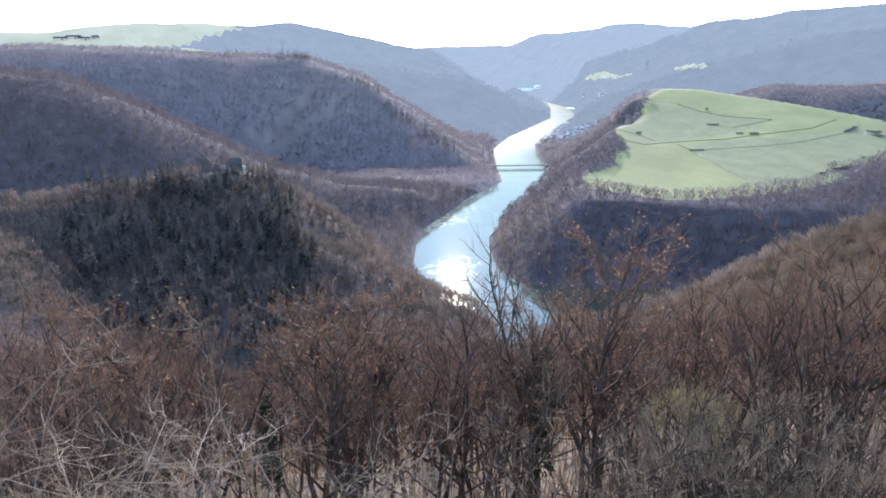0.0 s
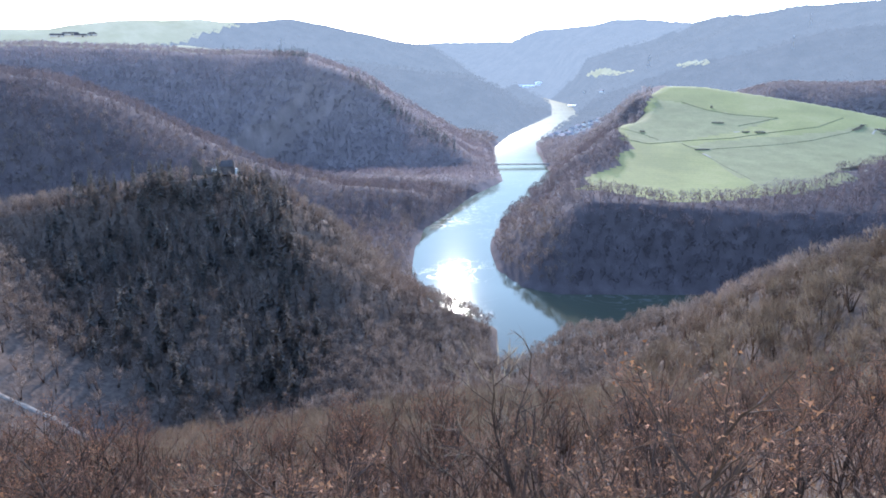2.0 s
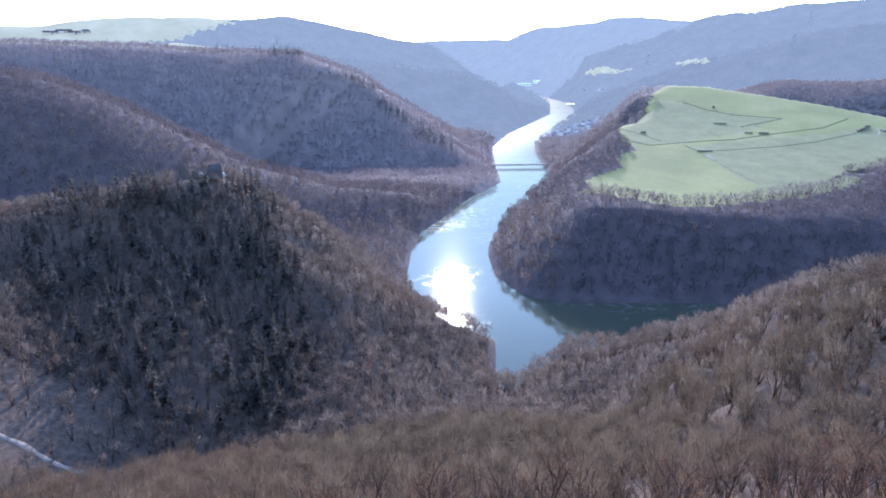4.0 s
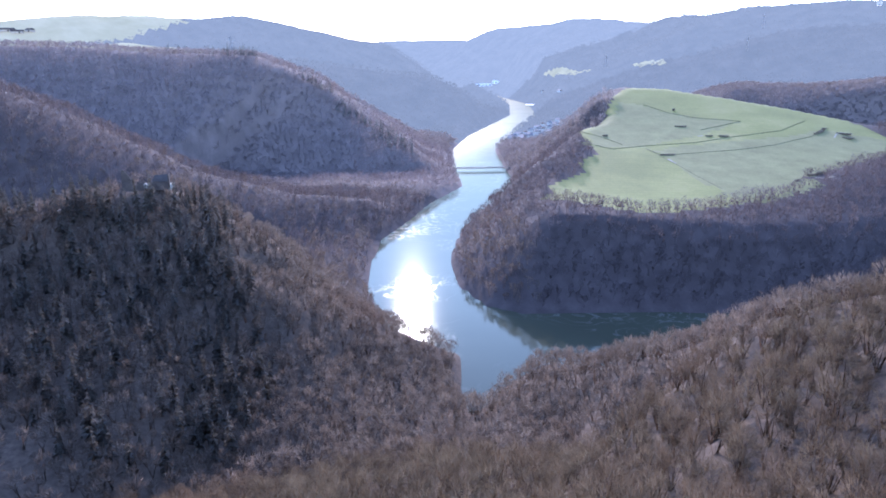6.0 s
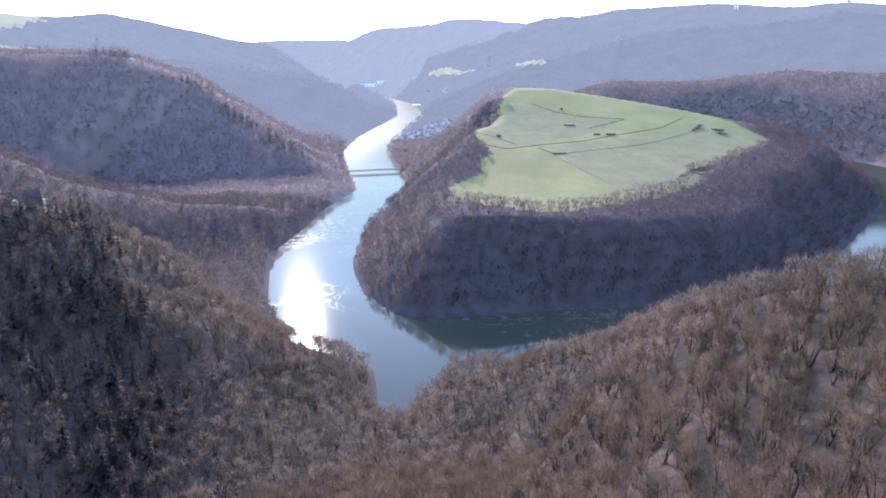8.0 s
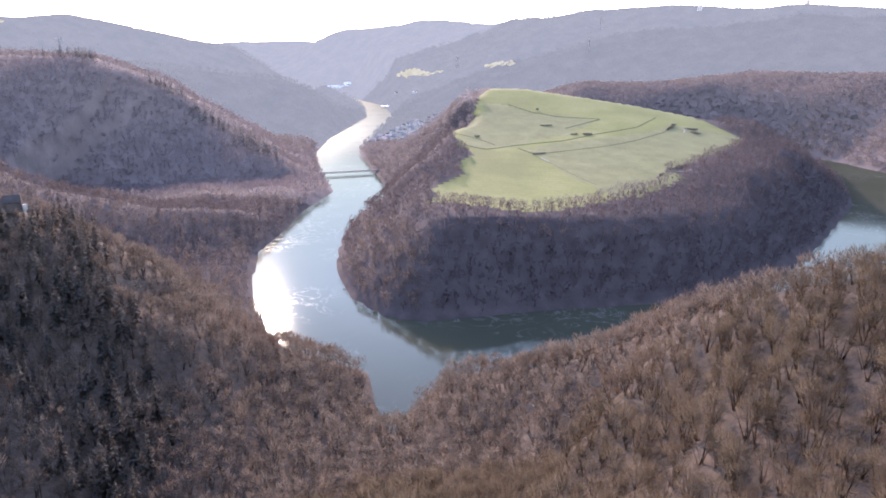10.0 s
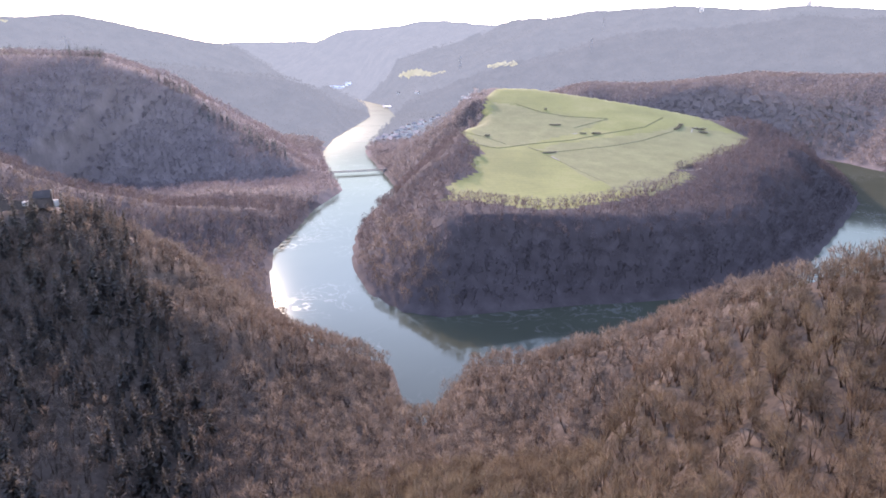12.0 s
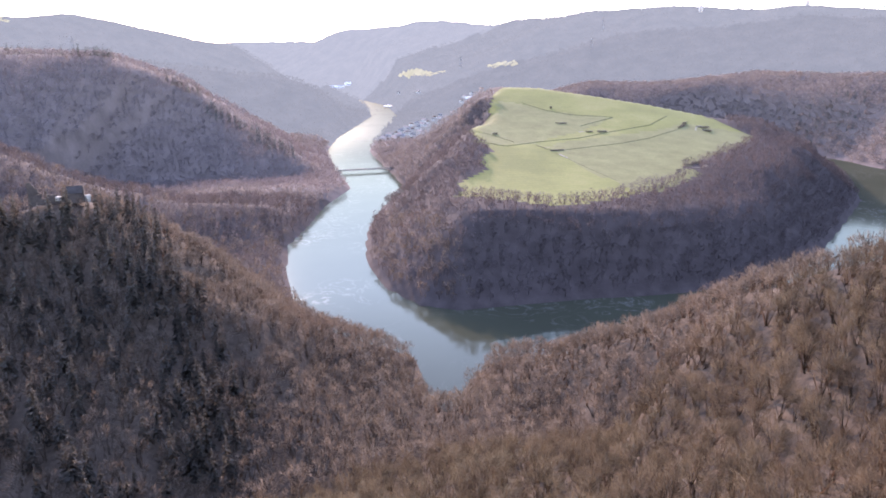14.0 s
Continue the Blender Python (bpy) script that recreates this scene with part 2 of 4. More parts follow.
# crest lines: x, y, height; then the fall of the flanks and the roundness of the crest
RIDGES = {
    "home": ([(-350, -120, 120), (-120, -60, 128), (-30, -30, 136), (0, -30, 138), (60, -28, 143), (150, -30, 152), (400, 0, 168), (900, 250, 170), (1400, 500, 180)], 0.48, 45),
    "right_spur": ([(170, 40, 146), (160, 140, 128), (150, 212, 106), (132, 276, 72), (95, 321, 34), (66, 339, 11), (50, 351, 1)], 0.6, 18),
    "castle_spur": ([(-330, 395, 70), (-230, 405, 70), (-170, 446, 80), (-140, 458, 88), (-116, 440, 76), (-90, 388, 58), (-55, 388, 40), (-16, 394, 16), (4, 373, 7)], 0.82, 20),
    "shoulder": ([(-116, 440, 70), (-75, 446, 50), (-45, 456, 32), (-25, 470, 18)], 0.28, 12),
    "west_side": ([(-300, 150, 92), (-262, 210, 78), (-250, 270, 72), (-248, 330, 68), (-330, 400, 70)], 0.44, 16),
    "mid_spur": ([(-800, 700, 200), (-412, 694, 141), (-354, 680, 130), (-260, 670, 97), (-200, 672, 74), (-153, 690, 51), (-100, 700, 34), (-50, 702, 32), (-10, 722, 25), (18, 752, 10)], 0.5, 50),
    "wooded_hill": ([(-1000, 900, 165), (-641, 1081, 172), (-326, 1200, 167), (-225, 1196, 155), (-165, 1182, 133), (-120, 1156, 106), (-67, 1108, 70), (-10, 1057, 46), (47, 1033, 24), (73, 1000, 5)], 0.6, 95),
    "second_hill": ([(-1500, 1450, 196), (-870, 1490, 187), (-600, 1560, 183), (-400, 1480, 168), (-187, 1753, 128), (-21, 1808, 125), (57, 1855, 118), (141, 1898, 86), (202, 1941, 40), (290, 2029, 2)], 0.5, 40),
    "plateau_left": ([(-2500, 1800, 250), (-1224, 2072, 244), (-968, 2204, 268), (-696, 2409, 270), (-509, 2558, 270), (-273, 2694, 238), (-53, 2907, 200), (50, 2975, 140), (85, 3000, 70), (100, 3010, 5)], 0.55, 40),
    "far_ridge": ([(-1800, 4500, 255), (-28, 4658, 243), (437, 4632, 262), (1200, 4500, 300)], 0.4, 100),
    "valley_head": ([(24, 4540, 137), (85, 4450, 159), (238, 4330, 200), (354, 4120, 244), (527, 3930, 307), (706, 3650, 311), (890, 3110, 308)], 0.62, 50),
    "plateau_right": ([(890, 3110, 308), (1089, 2506, 296), (1087, 2285, 296), (1246, 2078, 300), (1594, 1666, 290), (2600, 900, 290)], 0.42, 50),
    "round_hill": ([(720, 1500, 95), (850, 1450, 105), (1010, 1380, 122), (1080, 1240, 122), (1100, 1120, 125), (1500, 900, 150)], 0.34, 70),
    "neck": ([(335, 1060, 84), (385, 1200, 46), (450, 1500, 24), (580, 1800, 60)], 0.4, 30),
    "bench": ([(340, 3420, 48), (400, 3400, 48), (460, 3380, 46)], 0.4, 40),
}


def in_polygon(x, y, poly):
    inside = np.zeros(np.shape(x), bool)
    for (x0, y0), (x1, y1) in zip(poly, poly[1:] + poly[:1]):
        cross = (y0 > y) != (y1 > y)
        inside ^= cross & (x < (x1 - x0) * (y - y0) / ((y1 - y0) or 1e-9) + x0)
    return inside


FIELD = [(123, 600), (150, 582), (171, 566), (199, 563), (223, 571), (258, 586), (284, 592), (334, 624), (366, 642), (352, 650), (412, 686),
         (470, 725), (530, 775), (548, 800), (540, 880), (480, 960), (400, 1010), (320, 1020), (282, 985), (242, 893), (224, 868),
         (184, 855), (172, 822), (198, 824), (190, 777), (192, 737), (170, 710), (167, 674), (121, 630)]


def smooth_max(a, b_, k):
    h = np.clip(0.5 + 0.5 * (a - b_) / k, 0, 1)
    return b_ * (1 - h) + a * h + k * h * (1 - h)


def field_top(x, y):
    """The rounded top of the pasture hill."""
    u = y - 640
    z = 56 + 0.1 * u + 0.0002 * u * u - 4e-4 * np.maximum(0, x - 400) ** 2
    beyond = 0.614 * (y - 855) - 0.79 * (x - 184) + 26 * value_noise(x, y, 55, 33)  # past the pasture's north-western edge
    z = z - 0.6 * np.maximum(0, beyond - 8)
    z = z - 0.55 * np.maximum(0, 0.523 * (x - 320) + 0.853 * (y - 1020))  # past its far edge
    return z - 0.25 * np.maximum(0, y - 1000) - 2e-3 * np.maximum(0, 140 - x) ** 2


def height(x, y):
    x, y = np.asarray(x, float), np.asarray(y, float)
    dw, half = lerp_path(x, y, RIVER)
    di, hi = lerp_path(x, y, INLET)
    dw = np.minimum(dw - half, di - hi)
    h = np.full(x.shape, 12.0)
    for crest, fall, radius in RIDGES.values():
        d, z = lerp_path(x, y, crest)
        h = smooth_max(h, z - fall * (np.sqrt(d * d + radius * radius) - radius), 10.0)
    inside = np.clip((x - 20) / 60, 0, 1) * np.clip((720 - x) / 120, 0, 1) * np.clip((y - 430) / 40, 0, 1) * np.clip((1250 - y) / 150, 0, 1)
    h = h * (1 - inside) + np.maximum(field_top(x, y), 2) * inside
    off = np.where(in_polygon(x, y, FIELD), 0, lerp_path(x, y, [(px, py, 0) for px, py in FIELD + FIELD[:1]])[0])
    rough = np.clip(dw / 60, 0, 1) * (0.1 + 0.9 * np.clip(off / 60, 0, 1))
    h = h + rough * (value_noise(x, y, 170, 1) * 14 + value_noise(x, y, 60, 2) * 7 + value_noise(x, y, 22, 3) * 2.5)
    far_land = np.clip((y - 1300) / 500, 0, 1)
    h = h + far_land * np.clip(dw / 300, 0, 1) * (value_noise(x, y, 420, 4) * 30 + value_noise(x, y, 160, 5) * 18)
    gully = 1 + inside * (0.36 * value_noise(x, y, 80, 31) + 0.24 * value_noise(x, y, 34, 32))
    bank = np.where(dw > 0, (0.62 + 0.13 * inside) * gully * dw + 0.6 + (0.005 - 0.0035 * inside) * dw * dw, 0.25 * dw)
    return np.maximum(-smooth_max(-h, -bank, 8.0), -8)


def axis(knots):
    """Grid lines whose spacing grows from stretch to stretch."""
    out = []
    for a, b_, step in knots:
        out += list(np.arange(a, b_, step))
    return np.array(out + [knots[-1][1]], float)


def mesh_from(name, verts, tris, mats, index=None, smooth=False):
    me = bpy.data.meshes.new(name)
    v, f = np.asarray(verts, np.float32), np.asarray(tris, np.int32)
    n = f.shape[1]
    me.vertices.add(len(v))
    me.vertices.foreach_set("co", v.ravel())
    me.loops.add(f.size)
    me.loops.foreach_set("vertex_index", f.ravel())
    me.polygons.add(len(f))
    me.polygons.foreach_set("loop_start", np.arange(0, f.size, n, dtype=np.int32))
    for mt in mats:
        me.materials.append(mt)
    if index is not None:
        me.polygons.foreach_set("material_index", np.asarray(index, np.int32))
    me.polygons.foreach_set("use_smooth", np.full(len(f), smooth))
    me.update(calc_edges=True)
    return me


xs = axis([(-4600, -1300, 120), (-1300, -520, 20), (-520, 720, 7), (720, 1700, 20), (1700, 4600, 110)])
ys = axis([(-1500, -150, 110), (-150, 1300, 7), (1300, 2200, 18), (2200, 2700, 25), (2700, 4950, 45)])
gx, gy = np.meshgrid(xs, ys)
gz = height(gx, gy)
nx, ny = len(xs), len(ys)
ids = np.arange(nx * ny).reshape(ny, nx)
quads = np.stack([ids[:-1, :-1], ids[:-1, 1:], ids[1:, 1:], ids[1:, :-1]], -1).reshape(-1, 4)
cx, cy = (gx[:-1, :-1] + gx[1:, 1:]).ravel() / 2, (gy[:-1, :-1] + gy[1:, 1:]).ravel() / 2


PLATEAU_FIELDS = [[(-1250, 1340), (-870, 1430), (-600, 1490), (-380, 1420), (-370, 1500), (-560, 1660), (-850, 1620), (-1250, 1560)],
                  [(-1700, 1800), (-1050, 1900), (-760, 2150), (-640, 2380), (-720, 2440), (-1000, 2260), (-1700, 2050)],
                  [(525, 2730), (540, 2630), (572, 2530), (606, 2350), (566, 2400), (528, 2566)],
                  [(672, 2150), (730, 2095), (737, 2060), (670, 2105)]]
# Floor goes by distance: first paled for haze, then glowing for haze.
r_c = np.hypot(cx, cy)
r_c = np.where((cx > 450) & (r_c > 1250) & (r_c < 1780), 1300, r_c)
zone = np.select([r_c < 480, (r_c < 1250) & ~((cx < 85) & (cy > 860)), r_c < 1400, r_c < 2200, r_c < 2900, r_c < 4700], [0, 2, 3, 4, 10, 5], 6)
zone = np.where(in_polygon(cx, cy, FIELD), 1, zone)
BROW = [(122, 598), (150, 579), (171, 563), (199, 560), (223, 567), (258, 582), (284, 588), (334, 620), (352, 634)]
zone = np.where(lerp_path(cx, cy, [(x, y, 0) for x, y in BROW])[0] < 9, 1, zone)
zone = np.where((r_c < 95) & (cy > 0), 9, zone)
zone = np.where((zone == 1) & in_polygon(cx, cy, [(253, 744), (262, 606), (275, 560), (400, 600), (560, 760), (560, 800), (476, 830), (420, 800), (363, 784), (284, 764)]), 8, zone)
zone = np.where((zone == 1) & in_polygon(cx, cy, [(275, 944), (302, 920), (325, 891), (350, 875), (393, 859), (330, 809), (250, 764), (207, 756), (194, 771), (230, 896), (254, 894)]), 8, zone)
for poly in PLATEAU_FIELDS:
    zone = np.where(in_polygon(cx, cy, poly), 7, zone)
ground = new("ground", mesh_from("ground", np.stack([gx, gy, gz], -1).reshape(-1, 3), quads, [LITTER, GRASS, HILL_FLOOR, HAZED_FAR_FLOOR, DISTANCE_GLOW, PLATEAU_GLOW, HORIZON_GLOW, FAR_GRASS_GLOW, MEADOW, SUNLIT_LITTER, HEIGHTS_GLOW], zone, True))
tagged(ground, "brown leaf-littered valley slopes with a green hilltop pasture", "ground", kind="structure")

water = new("water", mesh_from("water", [(-300, 250, 0), (1100, 250, 0), (1100, 4900, 0), (-300, 4900, 0)], [(0, 1, 2, 3)], [WATER]))
tagged(water, "calm grey-green river bending round the pasture hill", "water", kind="structure")


# ---- woods ----
rng = np.random.default_rng(7)


def blades(a, b_, wa, out):
    """Thin three-cornered twigs from a to b, each turned its own way."""
    d = b_ - a
    side = np.cross(d, rng.normal(size=d.shape))
    side /= np.linalg.norm(side, axis=1)[:, None] + 1e-9
    out.append(np.stack([a - side * wa[:, None], a + side * wa[:, None], b_], 1).reshape(-1, 3))


def unit(v):
    return v / (np.linalg.norm(v, axis=-1, keepdims=True) + 1e-9)


def rough_tree(high, wide, twigs, width, limbs=6):
    """A bare tree for the middle distance, as loose triangles with their normals: limbs first, then a crown of twigs in uneven clumps."""
    out = []
    hub = np.array([0, 0, high * 0.55])
    size = np.array([wide, wide, high * 0.45])
    clumps = 9
    c = rng.normal(size=(clumps, 3))
    c[:, 2] = np.abs(c[:, 2]) - 0.15
    c = unit(c)
    of = rng.integers(clumps, size=twigs)
    d = unit(c[of] + rng.normal(size=(twigs, 3)) * 0.6)
    d[:, 2] = np.maximum(d[:, 2], -0.3)
    grown = (0.72 + 0.3 * rng.random(clumps))[of]
    tip = hub + d * size * (grown * (0.62 + 0.38 * np.sqrt(rng.random(twigs))))[:, None]
    foot = rng.normal(size=(limbs, 3)) * np.array([0.3, 0.3, 0])
    ends = hub + c[np.arange(limbs) % clumps] * size * 0.7
    blades(foot, ends, np.full(limbs, min(0.12 + width * 0.4, 0.22)), out)
    back = unit(d + np.array([0, 0, 0.45]) + rng.normal(size=d.shape) * 0.3)
    root = tip - back * (wide * (0.26 + 0.26 * rng.random(twigs)))[:, None]
    blades(root, tip, width * (0.7 + 0.6 * rng.random(twigs)), out)
    face = np.concatenate([unit(rng.normal(size=(limbs, 3)) * (1, 1, 0.2)), unit(0.75 * d + 0.45 * unit(rng.normal(size=d.shape)) + (0, 0, 0.3))])
    return np.concatenate(out), np.repeat(face, 3, 0)


def cone_tree(high, wide, tufts):
    """A conifer for the middle distance: tiers of drooping boughs round a stem, with gaps between the tiers."""
    out = []
    u = np.sort(rng.random(tufts)) ** 0.85
    u = np.clip(u + 0.035 * np.sin(u * 55), 0, 1)
    ang = rng.random(tufts) * 6.283
    z = high * (0.1 + 0.89 * u)
    r = wide * (1 - u) ** 0.85 * (0.6 + 0.55 * rng.random(tufts)) + 0.12
    way = np.stack([np.cos(ang), np.sin(ang), np.zeros(tufts)], -1)
    a = way * 0.1 + np.stack([0 * z, 0 * z, z + 0.22 * r], -1)
    tip = way * r[:, None] + np.stack([0 * z, 0 * z, z - 0.2 * r], -1)
    blades(a, tip, 0.25 + 0.3 * (1 - u), out)
    blades(tip, a * 0.7 + tip * 0.3, 0.5 * (1 - u) + 0.15, out)
    blades(np.array([[0, 0, 0.0]]), np.array([[0, 0, high]]), np.array([0.25]), out)
    face = unit(way + 0.4 * unit(rng.normal(size=way.shape)) + (0, 0, 0.45))
    return np.concatenate(out), np.repeat(np.concatenate([face, face, [[0, 1, 0.0]]]), 3, 0)


def plant(name, places, scales, templates, mats, label, category, stems=0):
    """One mesh of many trees; places on the ground, each with a turn of its own."""
    parts, faces, tones, slots = [], [], [], []
    kind = rng.integers(len(templates), size=len(places))
    for k, (t, n) in enumerate(templates):
        p, s = places[kind == k], scales[kind == k]
        if not len(p):
            continue
        a = rng.random(len(p)) * 6.283
        c, sn = np.cos(a)[:, None], np.sin(a)[:, None]
        x = (t[None, :, 0] * c - t[None, :, 1] * sn) * s[:, None] + p[:, None, 0]
        y = (t[None, :, 0] * sn + t[None, :, 1] * c) * s[:, None] + p[:, None, 1]
        z = t[None, :, 2] * s[:, None] + p[:, None, 2]
        parts.append(np.stack([x, y, z], -1).reshape(-1, 3))
        faces.append(np.stack([n[None, :, 0] * c - n[None, :, 1] * sn, n[None, :, 0] * sn + n[None, :, 1] * c, n[None, :, 2] + 0 * c], -1).reshape(-1, 3))
        tones.append(np.repeat(rng.random(len(p)) - 0.5, len(t)))
        slots.append(np.tile(np.arange(len(t) // 3) < stems, len(p)))
    v = np.concatenate(parts)
    ob = new(name, mesh_from(name, v, np.arange(len(v)).reshape(-1, 3), mats, np.concatenate(slots), True))
    ob.data.attributes.new("tone", "FLOAT", "POINT").data.foreach_set("value", np.concatenate(tones).astype(np.float32))
    ob.data.attributes.new("custom_normal", "FLOAT_VECTOR", "POINT").data.foreach_set("vector", np.concatenate(faces).astype(np.float32).ravel())
    return tagged(ob, label, category, kind="stuff")


def scatter(x0, x1, y0, y1, step, keep, lee=1.0):
    """Places on a shaken grid, on dry ground, where keep(x, y) holds."""
    x, y = np.meshgrid(np.arange(x0, x1, step), np.arange(y0, y1, step))
    x = (x + (rng.random(x.shape) - 0.5) * step * 0.95).ravel()
    y = (y + (rng.random(y.shape) - 0.5) * step * 0.95).ravel()
    d, half = lerp_path(x, y, RIVER)
    d2, half2 = lerp_path(x, y, INLET)
    ok = (d > half + 2) & (d2 > half2 + 2) & keep(x, y)
    x, y = x[ok], y[ok]
    if lee < 1:  # thinner stands on the slopes that fall away from the hilltop
        r = np.hypot(x, y)
        fall = height(x, y) - height(x + x / r * 12, y + y / r * 12)
        crest_ = height(x - x / r * 40, y - y / r * 40) - height(x, y) < 6
        ok = (fall < 1.5) | crest_ | (rng.random(len(x)) < lee)
        x, y = x[ok], y[ok]
    return np.stack([x, y, height(x, y) - 0.3], -1)


def view(x, y):
    """The fan of land that opens before the hilltop."""
    a = np.degrees(np.arctan2(x, y + 60))
    return (a > -37) & (a < 51)


# where the village houses stand
HOUSE_SPOTS = [(192, 1335), (205, 1362), (214, 1392), (232, 1372), (228, 1420), (248, 1405), (246, 1450), (268, 1440), (262, 1482), (286, 1478), (282, 1515), (306, 1510), (300, 1550),
         (326, 1550), (322, 1590), (350, 1600), (352, 1640), (380, 1660), (392, 1700), (418, 1740), (430, 1790), (205, 1330), (222, 1345), (330, 1290), (345, 1300)]
HOUSE_SPOTS += [(551, 1969), (571, 1975), (535, 1950), (471, 2181), (491, 2540)]
HOUSE_SPOTS += [(x + 22 + 6 * math.sin(k * 3.1), y + 10 * math.sin(k * 1.7)) for k, (x, y) in enumerate(HOUSE_SPOTS[:9])]


def in_village(x, y):
    out = np.zeros(np.shape(x), bool)
    for hx, hy in HOUSE_SPOTS:
        out |= (np.abs(x - hx) < 15) & (y - hy > -34) & (y - hy < 14)
    return out


STAND = [(-215, 470), (-110, 485), (-84, 420), (-70, 380), (-58, 330), (-54, 290), (-80, 262), (-125, 272), (-175, 310), (-215, 380)]
RIM = [(-200, 425, 0), (-165, 436, 0), (-135, 436, 0), (-112, 425, 0), (-94, 398, 0), (-82, 368, 0), (-72, 335, 0), (-66, 310, 0)]


def is_conifer(x, y):
    """Spruces: close along the crest and the eastern rim of the spur; more are added among the bare trees to darken its
    shaded face.
    """
    wx, wy = x + 16 * value_noise(x, y, 25, 21), y + 16 * value_noise(x, y, 25, 22)
    share = np.where(lerp_path(wx, wy, RIM)[0] < 12, 0.6, np.where(in_polygon(wx, wy, STAND), 0.25, 0.0))
    return lattice(np.round(x * 7.0), np.round(y * 7.0), 3) < share


FAR_EDGE = [(290, 1000, 0), (320, 1025, 0), (400, 1015, 0), (480, 965, 0), (540, 885, 0)]


def rng_scale(n, lo=0.75, hi=1.2):
    return lo + (hi - lo) * rng.random(n)


def reach(x, y):
    return np.hypot(x, y)


TRACK = [(-190, 254), (-164, 251), (-152, 250), (-141, 249), (-131, 246), (-119, 243), (-106, 237), (-92, 226)]


def in_stretch(x, y):
    """The strip of hilltop wood below the viewpoint, whose trees stand singly."""
    a = np.degrees(np.arctan2(x, y + 25))
    return (y > 9) & (y < 122) & (a > -44) & (a < 52)


def in_field(x, y):
    out = in_polygon(x, y, FIELD)
    for poly in PLATEAU_FIELDS:
        out |= in_polygon(x, y, poly)
    return out | in_village(x, y)


def rear_hill(x, y):
    """The tall wooded hill behind the footbridge."""
    return (x < 85) & (y > 860)


spots = scatter(-420, 420, 5, 480, 4.9, lambda x, y: view(x, y) & (reach(x, y) < 480) & ~in_field(x, y) & ~in_stretch(x, y) & (np.hypot(x + 141, y - 453) > 15) & (lerp_path(x, y, [(px, py - 2, 0) for px, py in TRACK])[0] > 4.0))
# an open stand of slim trees on the sunny ground above the track
thin = in_polygon(spots[:, 0], spots[:, 1], [(-210, 300), (-130, 285), (-92, 240), (-100, 222), (-150, 238), (-210, 242)]) & (rng.random(len(spots)) < 0.6)
spots = spots[~thin]
dark = is_conifer(spots[:, 0], spots[:, 1])
mid, con = spots[~dark], spots[dark]
close = reach(mid[:, 0], mid[:, 1]) < 265
plant("slope_woods", mid[close], rng_scale(close.sum(), 0.7, 1.2), [rough_tree(11.5, 4.7, 260, 0.046, 9) for i in range(8)], [TWIG, BARK], "bare brown winter woodland on the slope below the hilltop", "woodland", 9)
plant("spur_woods", mid[~close], rng_scale((~close).sum(), 0.7, 1.15), [rough_tree(11.5, 4.4, 105, 0.115, 4) for i in range(8)], [HAZED_SPUR_TWIG, BARK], "bare brown winter woodland on the spurs above the river", "woodland", 4)
plant("conifer_stand", con, rng_scale(len(con), 0.55, 1.1), [cone_tree(19, 3.0, 150) for i in range(6)], [CONIFER], "dark green spruces along the crest of the steep spur", "woodland")
midfar = scatter(-900, 1000, 150, 1250, 6.4, lambda x, y: view(x, y) & (reach(x, y) >= 480) & (reach(x, y) < 1250) & ~rear_hill(x, y) & ~in_field(x, y) & (lerp_path(x, y, [(px, py, 0) for px, py in BROW])[0] > 10) & (lerp_path(x, y, FAR_EDGE)[0] > 32), 0.22)
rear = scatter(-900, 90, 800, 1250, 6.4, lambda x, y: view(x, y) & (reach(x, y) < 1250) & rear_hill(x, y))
plant("rear_hill_woods", rear, rng_scale(len(rear)), [rough_tree(11, 4.6, 26, 0.26, 1) for i in range(6)], [HAZED_FAR_TWIG], "bare woodland over the tall hill behind the footbridge, greyed by haze", "woodland")
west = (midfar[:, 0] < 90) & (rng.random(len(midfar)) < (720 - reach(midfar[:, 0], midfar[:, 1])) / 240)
# The neck's trees take the paler eastern twigs, with haze in the colour.
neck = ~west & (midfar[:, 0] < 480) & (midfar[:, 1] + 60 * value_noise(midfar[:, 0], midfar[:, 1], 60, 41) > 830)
plant("neck_woods", midfar[neck], rng_scale(neck.sum(), 0.6, 1.3), [rough_tree(11, 4.8, 40, 0.24, 2) for i in range(6)], [HAZED_EAST_TWIG], "bare woodland on the slope between pasture and village, greyed by haze", "woodland")
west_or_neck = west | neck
plant("hill_woods", midfar[~west_or_neck], rng_scale((~west_or_neck).sum()), [rough_tree(11, 4.5, 40, 0.2, 2) for i in range(6)], [HAZED_HILL_TWIG], "bare brown woodland over the hills by the river, greyed by haze", "woodland")
plant("bank_woods", midfar[west], rng_scale(west.sum()), [rough_tree(11, 4.5, 60, 0.16, 2) for i in range(6)], [HAZED_SPUR_TWIG], "bare brown woodland above the river's western bank", "woodland")


def east(x, y):
    return (x > 450) & (reach(x, y) < 1780)



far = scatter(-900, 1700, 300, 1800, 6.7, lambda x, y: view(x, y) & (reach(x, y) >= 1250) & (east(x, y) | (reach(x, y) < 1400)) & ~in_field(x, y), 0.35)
plant("far_woods", far, rng_scale(len(far)), [rough_tree(11, 5.4, 28, 0.4, 1) for i in range(6)], [HAZED_EAST_TWIG], "bare woodland on the far valley sides, paled by haze", "woodland")
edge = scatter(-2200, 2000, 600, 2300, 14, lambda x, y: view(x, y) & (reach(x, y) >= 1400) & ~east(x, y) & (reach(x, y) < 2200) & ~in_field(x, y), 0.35)
